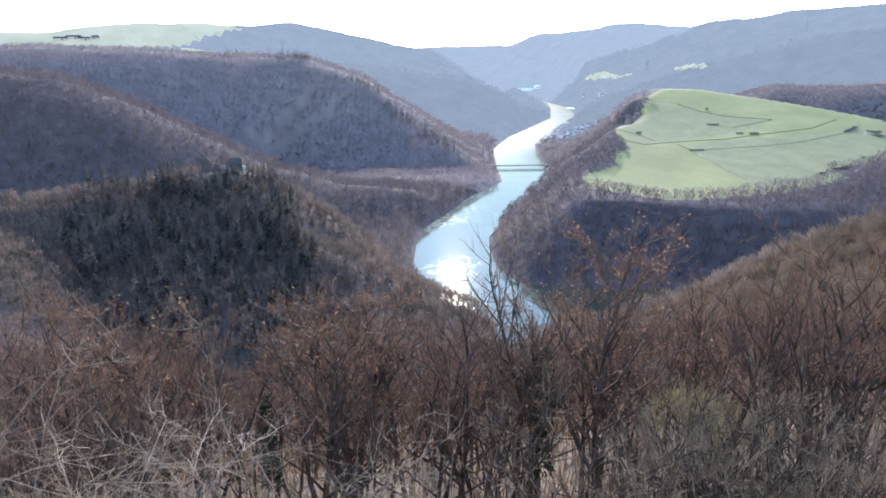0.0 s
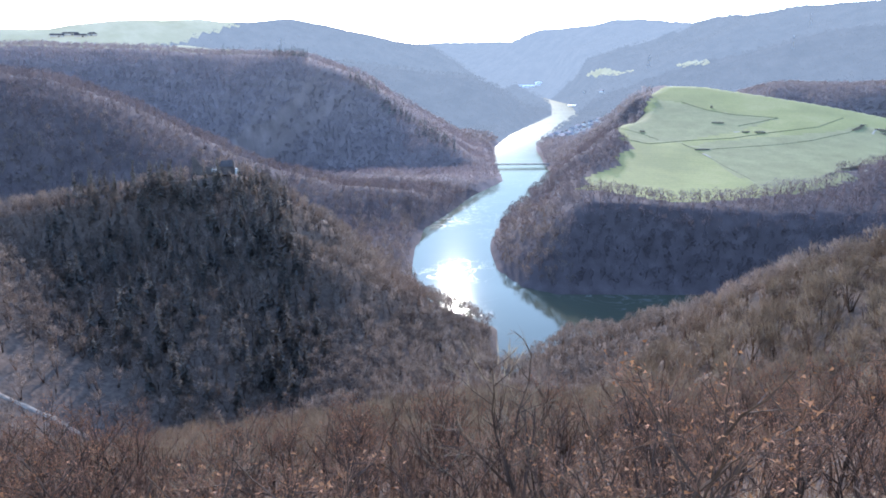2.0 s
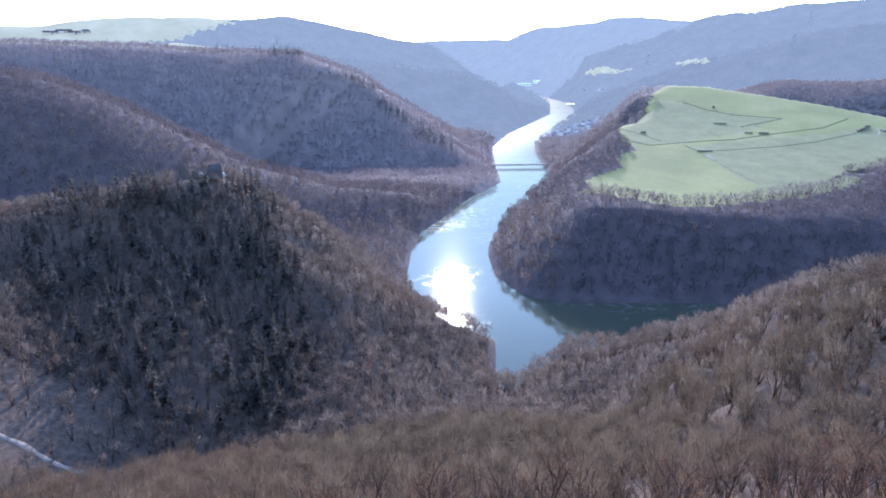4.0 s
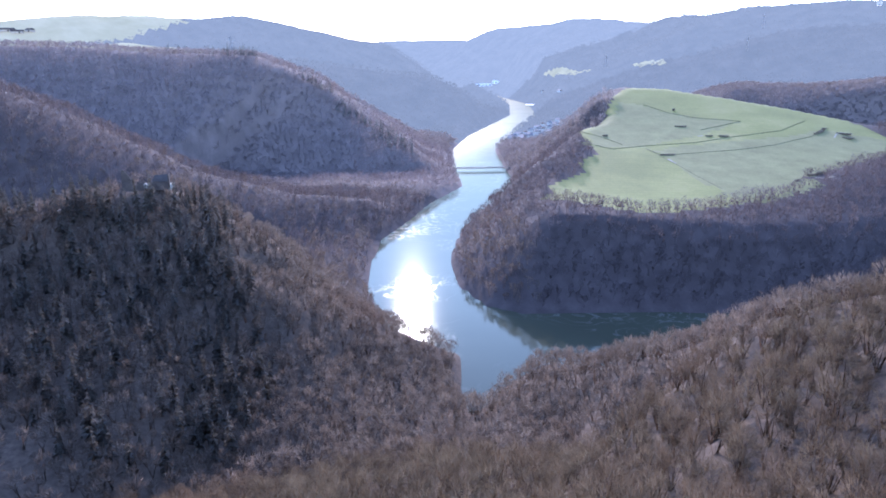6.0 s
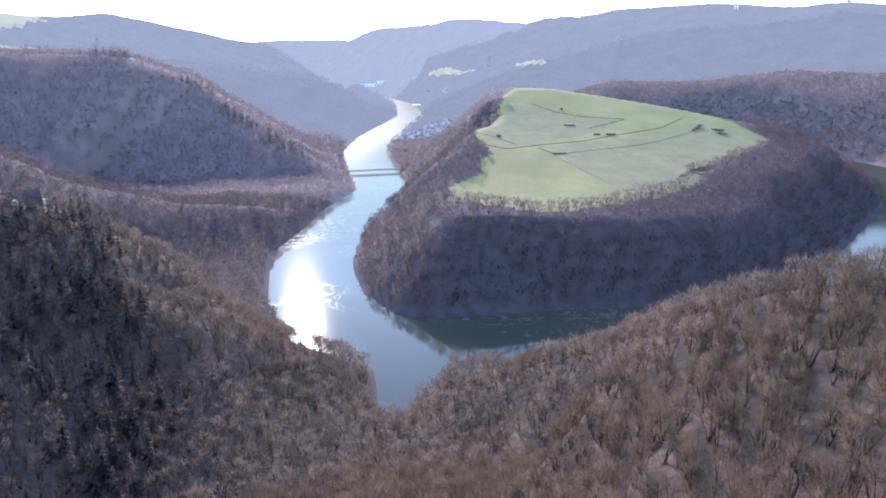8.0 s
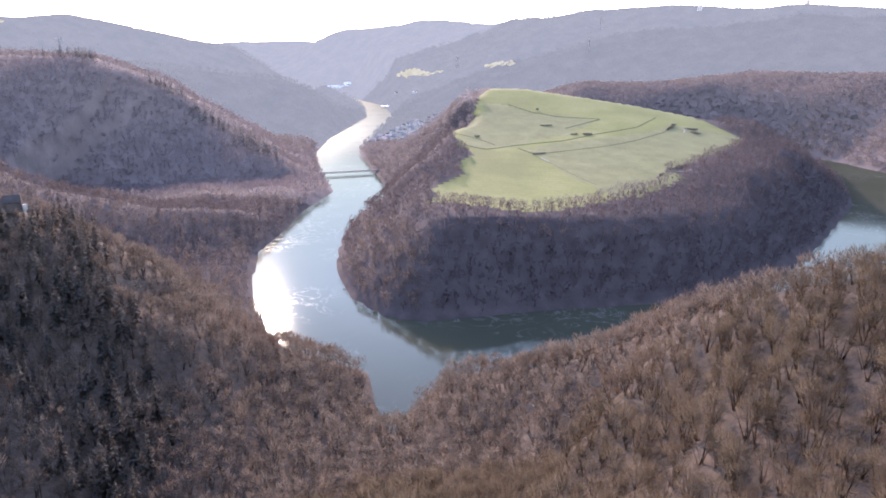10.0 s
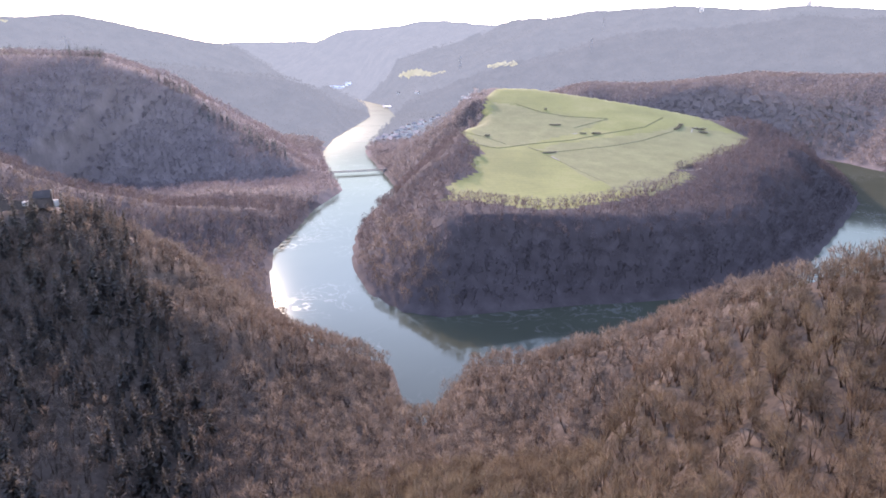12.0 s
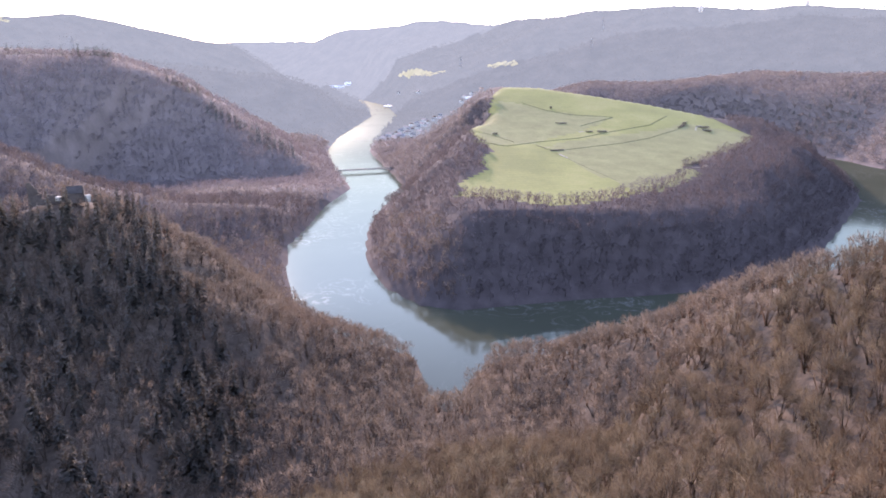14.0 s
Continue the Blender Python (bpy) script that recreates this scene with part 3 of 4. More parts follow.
plant("hazed_distant_woods", edge, rng_scale(len(edge)), [rough_tree(12, 9, 12, 0.8, 1) for i in range(5)], [DISTANCE_GLOW], "wooded hills further down the valley, blue-grey with haze", "woodland")
spruce = scatter(780, 1010, 1000, 1180, 13, lambda x, y: in_polygon(x, y, [(880, 1070), (930, 1020), (1000, 1070), (920, 1160), (880, 1130)]))
plant("far_spruces", spruce, rng_scale(len(spruce), 0.7, 1.1), [cone_tree(15, 3.0, 40) for i in range(3)], [HILL_CONIFER], "small dark spruce plantation on the far bank", "woodland")
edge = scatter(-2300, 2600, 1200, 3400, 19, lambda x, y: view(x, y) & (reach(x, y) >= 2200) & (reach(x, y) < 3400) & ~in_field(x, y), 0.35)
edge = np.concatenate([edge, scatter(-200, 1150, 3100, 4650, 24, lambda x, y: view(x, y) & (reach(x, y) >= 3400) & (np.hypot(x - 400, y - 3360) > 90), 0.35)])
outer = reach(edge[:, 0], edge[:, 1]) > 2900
for name, some, mat in (("hazed_heights_woods", ~outer, HEIGHTS_GLOW), ("hazed_plateau_woods", outer, PLATEAU_GLOW)):
    plant(name, edge[some], rng_scale(some.sum()), [rough_tree(13, 11, 10, 1.0, 1) for i in range(5)], [mat], "wooded heights at the edge of sight, pale blue-grey with haze", "woodland")
crest = scatter(-345, 20, 1020, 1230, 8, lambda x, y: (lerp_path(x, y, RIDGES["wooded_hill"][0])[0] < 26) & (value_noise(x, y, 40, 12) > -0.1))
plant("ridge_conifers", crest, rng_scale(len(crest), 0.7, 1.1), [cone_tree(16, 3.0, 40) for i in range(4)], [HILL_CONIFER], "grey-green conifers along the hill's crest", "woodland")


# ---- single trees below the viewpoint ----
def part(name, me, parent, label=""):
    ob = new(name, me)
    ob.parent = parent
    if label:
        tagged(ob, label)
    return ob


def tube(points, radii, out, sides=4):
    """A tapered limb through the points, as loose quads' corners."""
    p = np.array(points)
    d = np.gradient(p, axis=0)
    d /= np.linalg.norm(d, axis=1)[:, None] + 1e-9
    a = np.cross(d, (0.31, 0.2, 0.93) if abs(d[0][2]) < 0.8 else (1, 0.1, 0))
    a /= np.linalg.norm(a, axis=1)[:, None] + 1e-9
    c = np.cross(d, a)
    rings = [p[:, None] + np.array(radii)[:, None, None] * (a[:, None] * math.cos(k) + c[:, None] * math.sin(k)) for k in np.arange(sides) * 2 * math.pi / sides]
    ring = np.concatenate(rings, 1)
    for i in range(len(p) - 1):
        for k in range(sides):
            q = (k + 1) % sides
            out.append((ring[i, k], ring[i, q], ring[i + 1, q]))
            out.append((ring[i, k], ring[i + 1, q], ring[i + 1, k]))


def bend(start, way, length, steps, lift, wobble):
    pts, d = [np.array(start, float)], np.array(way, float)
    for i in range(steps):
        d = d + rng.normal(size=3) * wobble + np.array([0, 0, lift])
        d /= np.linalg.norm(d)
        pts.append(pts[-1] + d * length / steps)
    return pts, d


def grow(high, stems, limbs, twig, lean=0.12):
    """A bare broadleaved tree: stems and limbs as tubes, the crown's branches and twigs beside them."""
    wood, tips = [], []
    for s_ in range(stems):
        a = rng.random() * 6.283
        out = lean * (1.6 if stems > 1 else 0.6)
        trunk, d = bend((0.25 * math.cos(a) * (stems > 1), 0.25 * math.sin(a) * (stems > 1), 0), (math.cos(a) * out, math.sin(a) * out, 1), high * 0.86, 8, 0.05, 0.07)
        r0 = high * (0.0122 if stems > 1 else 0.0155)
        tube(trunk, np.linspace(r0, 0.03, 9), wood, 5)
        for l in range(limbs // stems):
            u = 0.32 + 0.66 * (l + rng.random()) / (limbs // stems)
            k = min(int(u * 8), 7)
            base = trunk[k] + (trunk[k + 1] - trunk[k]) * (u * 8 - k)
            b_ = l * 2.4 + rng.random() * 1.2
            up = 0.5 + 0.9 * u
            n = math.hypot(1, up)
            reach_ = high * (0.4 - 0.22 * u) * (0.8 + 0.4 * rng.random()) + 0.8
            limb, d2 = bend(base, (math.cos(b_) / n, math.sin(b_) / n, up / n), reach_, 4, 0.12, 0.16)
            tube(limb, np.linspace(r0 * 0.46 * (1.15 - u * 0.7), 0.022, 5), wood, 3)
            for q in range(6):
                v = 0.25 + 0.75 * (q + rng.random()) / 6
                kk = min(int(v * 4), 3)
                at_ = limb[kk] + (limb[kk + 1] - limb[kk]) * (v * 4 - kk)
                w = d2 + rng.normal(size=3) * 0.75
                w /= np.linalg.norm(w)
                br, d3 = bend(at_, w, reach_ * (0.5 - 0.2 * v), 2, 0.1, 0.2)
                tube(br, (0.03, 0.02, 0.01), wood, 3)
                n_t = twig + 3
                f = 0.2 + 0.8 * rng.random((n_t, 1))
                seg = (f > 0.5).astype(float)
                root = np.where(seg > 0, br[1] + (br[2] - br[1]) * (f * 2 - 1), br[0] + (br[1] - br[0]) * f * 2)
                dirs = d3 + rng.normal(size=(n_t, 3)) * 0.6 + np.array([0, 0, 0.5])
                dirs /= np.linalg.norm(dirs, axis=1)[:, None]
                tip = root + dirs * (0.35 + 0.75 * rng.random((n_t, 1)))
                tips.append((root, tip))
    root, tip = np.concatenate([a for a, c in tips]), np.concatenate([c for a, c in tips])
    extra = []
    blades(root, tip, np.full(len(root), 0.013), extra)
    spur = tip - root
    off = root + spur * 0.4
    side = spur * 0.45 + rng.normal(size=spur.shape) * 0.22
    blades(off, off + side, np.full(len(root), 0.011), extra)
    crown_v = np.concatenate(extra)
    return np.array(wood).reshape(-1, 3), crown_v, tip


def loose(name, v, mats):
    return mesh_from(name, v, np.arange(len(v)).reshape(-1, 3), mats)


def leaf_bits(tips, count, size):
    p = tips[rng.integers(len(tips), size=count)] + rng.normal(size=(count, 3)) * 0.1
    v = p[:, None] + rng.normal(size=(count, 3, 3)) * size
    return v.reshape(-1, 3)


def single_tree(name, kind, place, high, turn, label, group):
    """A tree of its own, from the shared meshes of its kind."""
    meshes, full = kind
    root = new(name)
    root.matrix_world = pose(*place, 0, 0, turn) @ Matrix.Scale(high / full, 4)
    for n_, me, lab in meshes:
        part(n_, me, root, lab)
    return tagged(root, label, "tree", group)


def tree_kind(high, stems, limbs, twig, bark, twigs, leaves=0, leaf_mat=None, leaf_size=0.06):
    wood, crown, tips = grow(high, stems, limbs, twig)
    top = max(wood[:, 2].max(), crown[:, 2].max())
    out = [("trunk", loose("trunk", wood, [bark]), ""), ("crown", loose("crown", crown, [twigs]), "")]
    if leaves:
        out.append(("leaves", loose("leaves", leaf_bits(tips, leaves, leaf_size), [leaf_mat]), "withered rust-brown leaves still on the twigs"))
    return out, top


PLAIN = [tree_kind(18, 1, 13, 6, BARK, NEAR_TWIG) for i in range(4)] + [tree_kind(18, 2, 14, 6, BARK, NEAR_TWIG) for i in range(3)] + [tree_kind(17, 3, 15, 6, BARK, NEAR_TWIG) for i in range(2)]
SLIM = [tree_kind(17, 1, 8, 3, BARK, NEAR_TWIG) for i in range(3)] + [tree_kind(17, 2, 8, 3, BARK, NEAR_TWIG) for i in range(3)]
OAK = [tree_kind(18, 1, 18, 7, BARK, NEAR_TWIG, 900, OAK_LEAF) for i in range(2)]
GREY = [tree_kind(18, 2, 20, 5, BARK, PALE) for i in range(3)]

THICKET = [tree_kind(11, 5, 20, 4, BARK, BRUSH) for i in range(3)]

places = scatter(-110, 150, 12, 122, 6.9, lambda x, y: in_stretch(x, y) & ((y > 28) | ((x < -2) & (y > 17))) & ~((np.abs(x - 0.43 * y) < 2.6) & (y < 37)))
places = places[np.argsort(np.hypot(places[:, 0], places[:, 1] + 10))][:270]
for p in places:
    roll = rng.random()
    # the canopy's level is fitted to the camera's view: falls with the slope, rises a little eastwards, dips round one
    # bearing
    canopy = min(139.8 + 0.12 * max(0, p[0]) - 0.45 * (p[1] - 37), 142 + 0.1 * max(0, p[0]))
    bearing = math.degrees(math.atan2(p[0], p[1] + 4))
    canopy -= 5.0 * math.exp(-((bearing + 17) / 3.5) ** 2)
    high = min(max(canopy - p[2], 7.5), 21) + rng.normal() * 1.0
    if p[1] < 25:
        single_tree("pale_twigged_tree", GREY[rng.integers(3)], p, min(high, 13), rng.random() * 360, "bare pale grey-twigged tree on the hilltop slope", "hilltop trees")
    elif roll < 0.3:
        single_tree("oak_tree", OAK[rng.integers(2)], p, high + 0.6, rng.random() * 360, "bare oak with withered rust-brown leaves on its top", "hilltop trees")
    else:
        kinds = PLAIN if p[1] < 62 else SLIM
        single_tree("bare_tree", kinds[rng.integers(len(kinds))], p, high - 0.4, rng.random() * 360, "bare dark-stemmed winter tree on the steep slope", "hilltop trees")


def top_to(x, y, top):
    """A foot on the ground and the height that brings a tree's top to that level."""
    z = float(height(np.array([x]), np.array([y]))[0]) - 0.3
    return (x, y, z), top - z


# taller trees that stand out of the canopy: x, y, level of the top
for x, y, top in ((19.5, 31, 147.2), (22.5, 34, 147.8), (25.5, 35.5, 147), (17.2, 36, 143.8), (-1.4, 33.5, 144), (0.4, 35.5, 142.6), (2.6, 34.5, 141.4), (14, 44, 141.5), (-17.5, 30.5, 142.4), (-20.5, 33, 142.2), (-15, 32, 141)):
    foot, high = top_to(x, y, top)
    single_tree("tall_bare_tree", PLAIN[rng.integers(len(PLAIN))], foot, high, rng.random() * 360, "tall bare tree with dark branching stems above the canopy", "hilltop trees")
for x, y, top in ((-5.2, 33.5, 142.2), (-7.8, 34.5, 142.4), (-6.2, 37, 141.6), (4.6, 35.5, 141)):
    foot, high = top_to(x, y, top)
    single_tree("oak_tree", OAK[rng.integers(2)], foot, high, rng.random() * 360, "broad oak with rust-brown leaves still on its crown", "hilltop trees")

# thickets of slim pale saplings close below the viewpoint
for k in range(26):
    x, y = 3.0 + 22 * rng.random(), 11 + 12 * rng.random()
    foot, high = top_to(x, y, 140.5 + 0.1 * x + 0.06 * (24 - y) + rng.normal() * 0.8)
    single_tree("sapling_thicket", THICKET[k % 3], foot, high, rng.random() * 360, "thicket of slim pale grey saplings on the slope", "sapling thickets")


def arching_tree(place, high, turn):
    """A low tree whose long pale boughs arch outwards, each beset with short side twigs."""
    root = new("arching_pale_tree")
    root.matrix_world = pose(*place, 0, 0, turn)
    trunk, d = bend((0, 0, 0), (0.1, 0, 1), high * 0.72, 6, 0.04, 0.1)
    wood = []
    tube(trunk, np.linspace(0.16, 0.09, 7), wood, 6)
    part("trunk", loose("trunk", np.array(wood).reshape(-1, 3), [BARK]), root)
    wood, twigs = [], []
    for k in range(22):
        a = k * 2.4 + rng.random()
        base = trunk[3 + k % 4]
        bough, d2 = bend(base, (math.cos(a), math.sin(a), 0.8), high * (0.42 + 0.25 * rng.random()), 8, -0.11, 0.16)
        tube(bough, np.linspace(0.018, 0.005, 9), wood, 4)
        for q in range(1, 8):
            for r in range(3):
                side = unit(bough[q + 1] - bough[q] + rng.normal(size=3) * 0.75)
                br, d3 = bend(bough[q], side, 0.7 + 1.5 * rng.random(), 3, 0.02, 0.25)
                tube(br, (0.011, 0.009, 0.006, 0.003), wood, 3)
                for w in range(4):
                    at_ = br[1 + w % 2]
                    twigs.append((at_, at_ + unit(d3 + rng.normal(size=3) * 0.8) * (0.25 + 0.5 * rng.random())))
    part("bough", loose("bough", np.array(wood).reshape(-1, 3), [SUNLIT_BOUGH]), root, "long pale arching boughs")
    out = []
    blades(np.array([a for a, c in twigs]), np.array([c for a, c in twigs]), np.full(len(twigs), 0.0055), out)
    part("crown", loose("crown", np.concatenate(out), [SUNLIT_BOUGH]), root)
    return tagged(root, "low bare tree with long pale arching boughs", "tree", "arching trees")


for x, y, top in ((-8.5, 9.5, 147.4), (-5.0, 11.5, 145.4), (-11.5, 13, 145.8), (-1.2, 12.0, 143.8), (-7.8, 14.5, 144.4), (-15, 15, 145), (1.8, 12.5, 143.0), (-3.2, 15.5, 143.2)):
    foot, high = top_to(x, y, top)
    arching_tree(foot, high, 40 * x)

low = scatter(-110, 150, 6, 130, 2.6, lambda x, y: (np.abs(x) < 20 + 1.1 * (y + 10)) & (y < 128))
v_low = []
for k in range(5):
    n = 16
    a = rng.normal(size=(n, 3)) * np.array([0.5, 0.5, 0])
    tip = a * 2.2 + np.stack([rng.normal(size=n) * 0.5, rng.normal(size=n) * 0.5, 1.2 + 3.6 * rng.random(n)], -1)
    out = []
    blades(a, tip, np.full(n, 0.035), out)
    v_low.append((np.concatenate(out), np.repeat(unit(rng.normal(size=(n, 3)) + (0, 0, 0.4)), 3, 0)))
plant("undergrowth", low, rng_scale(len(low), 0.6, 1.6), v_low, [PALE], "thin bare saplings and brush under the hilltop trees", "undergrowth")


def ground_at(x, y):
    return float(height(np.array([x], float), np.array([y], float))[0])


def box(bm, size, at_, turn=0.0, taper=1.0):
    """A box on its base, narrowing upwards by taper."""
    made = bmesh.ops.create_cube(bm, size=1.0)["verts"]
    c, sn = math.cos(turn), math.sin(turn)
    for v in made:
        k = taper if v.co.z > 0 else 1.0
        x, y, z = v.co.x * size[0] * k, v.co.y * size[1] * k, (v.co.z + 0.5) * size[2]
        v.co = (at_[0] + x * c - y * sn, at_[1] + x * sn + y * c, at_[2] + z)


def beam(bm, a, b_, w):
    a, b_ = Vector(a), Vector(b_)
    made = bmesh.ops.create_cube(bm, size=1.0)["verts"]
    m_ = Matrix.Translation((a + b_) / 2) @ (b_ - a).to_track_quat("Z", "Y").to_matrix().to_4x4() @ Matrix.Diagonal((w, w, (b_ - a).length, 1))
    bmesh.ops.transform(bm, matrix=m_, verts=made)


def bm_mesh(name, bm, mat):
    me = bpy.data.meshes.new(name)
    bm.to_mesh(me)
    bm.free()
    me.materials.append(mat)
    return me


STONE = plain("ruin_stone", (0.062, 0.052, 0.046), 0.95, scale=0.4, vary=0.35)
PLASTER = plain("pale_plaster", (0.42, 0.4, 0.36), 0.9, scale=0.3, vary=0.1)
WHITE_SHEET = plain("white_sheet_metal", (0.78, 0.78, 0.76), 0.6, scale=0.2, vary=0.08)
LIMEWASH = plain("weathered_limewash", (0.27, 0.255, 0.22), 0.9, scale=0.6, vary=0.3)
SLATE = plain("roof_slate", (0.045, 0.041, 0.04), 0.95, scale=0.5)
TILE_ROOF = plain("roof_light", (0.15, 0.14, 0.135), 0.9, scale=0.5)
GLASS = plain("dark_window", (0.03, 0.035, 0.04), 0.15, scale=0.5)
STEEL = plain("galvanised_steel", (0.2, 0.205, 0.21), 0.7, 0.3, scale=0.8)
BRIDGE = plain("weathered_bridge_steel", (0.1, 0.105, 0.105), 0.8, scale=0.8)
CONCRETE = plain("concrete", (0.38, 0.37, 0.35), 0.85, scale=0.3)
SHRUB = woods("thorn_shrub", (0.12, 0.1, 0.075), (0.2, 0.17, 0.125), (0.17, 0.15, 0.1), 0.4)
SCREE = plain("pale_scree", (0.2, 0.185, 0.14), 0.95, scale=0.5, vary=0.3)
BANK = plain("rough_grass_bank", (0.1, 0.097, 0.047), 0.95, scale=0.3, vary=0.4)
WALL = plain("dry_bank", (0.26, 0.205, 0.135), 0.95, scale=0.4, vary=0.3)


# ---- pasture: banks, tracks, thorn shrubs and the row of trees along its brow ----
def strip(name, line, width, lift, mat, label, category):
    """A narrow ribbon laid over the ground along a line."""
    p = []
    for (x0, y0), (x1, y1) in zip(line, line[1:]):
        n = max(2, int(math.hypot(x1 - x0, y1 - y0) / 4))
        p += [(x0 + (x1 - x0) * k / n, y0 + (y1 - y0) * k / n) for k in range(n)]
    p = np.array(p + [line[-1]], float)
    d = np.gradient(p, axis=0)
    d /= np.linalg.norm(d, axis=1)[:, None]
    side = np.stack([-d[:, 1], d[:, 0]], -1)
    wide = width * (0.7 + 0.6 * rng.random(len(p)))[:, None]
    rows = []
    for k, up in ((-1, -0.3), (-0.5, lift), (0.5, lift), (1, -0.3)):
        q = p + side * wide * k
        rows.append(np.column_stack([q, height(q[:, 0], q[:, 1]) + up]))
    v = np.stack(rows, 1).reshape(-1, 3)
    f = [(i * 4 + k, i * 4 + k + 1, i * 4 + k + 5, i * 4 + k + 4) for i in range(len(p) - 1) for k in range(3)]
    ob = new(name, mesh_from(name, v, f, [mat], smooth=True))
    return tagged(ob, label, category, kind="structure")


strip("field_bank", [(178, 772), (196, 770), (213, 753), (249, 765), (306, 776), (354, 797), (421, 821), (473, 867)], 0.55, 0.4, BANK, "low rough-grass bank across the pasture", "bank")
strip("field_bank", [(247, 754), (254, 733), (271, 732), (339, 749), (389, 767), (443, 799), (488, 842)], 0.4, 0.3, BANK, "low rough-grass bank across the pasture", "bank")
strip("field_bank", [(301, 930), (319, 896), (344, 875), (393, 859), (332, 825)], 0.5, 0.4, BANK, "low rough-grass bank across the pasture", "bank")
strip("field_bank", [(190, 830), (215, 800), (228, 770)], 0.4, 0.3, BANK, "low rough-grass bank across the pasture", "bank")
strip("field_track", [(247, 754), (258, 693), (267, 616)], 0.6, 0.15, BANK, "narrow worn track down the pasture", "track")
for line_ in ([(470, 800), (482, 816), (494, 826)], [(366, 652), (376, 650), (385, 656)], [(256, 715), (258, 700)], [(318, 800), (326, 803)]):
    strip("bare_scree", line_, 1.7, 0.15, SCREE, "pale bare scree on the pasture's gully", "scree")


def shrub_mesh(name, wide, high, n, mat):
    a = np.stack([(rng.random(n) - 0.5) * wide, (rng.random(n) - 0.5) * wide * 0.7, np.zeros(n)], -1)
    tip = a * 1.3 + np.stack([rng.normal(size=n) * 0.5, rng.normal(size=n) * 0.5, high * (0.4 + 0.6 * rng.random(n))], -1)
    out = []
    blades(a, tip, np.full(n, 0.13), out)
    return loose(name, np.concatenate(out), [mat])


SHRUBS = [shrub_mesh("stems", 5, 3.6, 260, SHRUB) for i in range(3)]
for k, (x, y, long, wide, high, turn) in enumerate([
        (331, 800, 1.3, 0.9, 0.6, -8), (346, 798, 1.7, 1.3, 0.8, -5), (314, 838, 2.2, 0.8, 0.6, -10), (260, 729, 2.6, 0.8, 0.5, 6), (458, 813, 2.0, 0.9, 0.7, 38),
        (466, 820, 2.4, 1.0, 0.9, 42), (476, 832, 2.0, 1.0, 0.8, 50), (490, 816, 2.6, 1.8, 0.9, -50), (485, 800, 2.0, 1.6, 0.8, -60), (368, 660, 2.2, 1.1, 0.6, 12),
        (378, 664, 1.6, 1.2, 0.8, 20), (345, 642, 1.2, 0.8, 0.6, 30), (219, 803, 0.9, 0.8, 0.8, 0), (330, 905, 0.5, 0.5, 1.0, 0)]):
    ob = new("thorn_shrub")
    ob.matrix_world = pose(x, y, ground_at(x, y) - 0.1, 0, 0, turn) @ Matrix.Diagonal((long, wide, high, 1))
    part("stems", SHRUBS[k % 3], ob)
    tagged(ob, "dark bare thorn thicket on the green pasture", "shrub", "thickets on the pasture")

HEDGE = []
for k in range(4):
    v, n = rough_tree(9, 3.6, 150, 0.06, 8)
    HEDGE.append((loose("trunk", v[:6], [BARK]), loose("crown", v[6:], [HAZED_HILL_TWIG])))
row = []
for (x0, y0), (x1, y1) in zip(BROW, BROW[1:]):
    n = int(math.hypot(x1 - x0, y1 - y0) / 4.6)
    row += [(x0 + (x1 - x0) * k / n + rng.normal() * 0.8, y0 + (y1 - y0) * k / n - 1.5 + rng.normal() * 1.5) for k in range(n)]
for k, (x, y) in enumerate(row):
    ob = new("hedgerow_tree")
    big = 1.5 if 268 < x < 292 else 1.0
    ob.matrix_world = pose(x, y, ground_at(x, y) - 0.2, 0, 0, k * 77) @ Matrix.Scale(big * (0.75 + 0.5 * rng.random()), 4)
    for n_, me in zip(("trunk", "crown"), HEDGE[k % 4]):
        part(n_, me, ob)
    tagged(ob, "small bare tree in the row along the pasture's brow", "tree", "trees along the brow")

TRACK_GRAVEL = plain("track_gravel", (0.2, 0.165, 0.125), 0.95, scale=0.5, vary=0.35)
strip("forest_track", TRACK, 1.6, 0.3, TRACK_GRAVEL, "dull brown gravel forest track cut into the slope", "track")


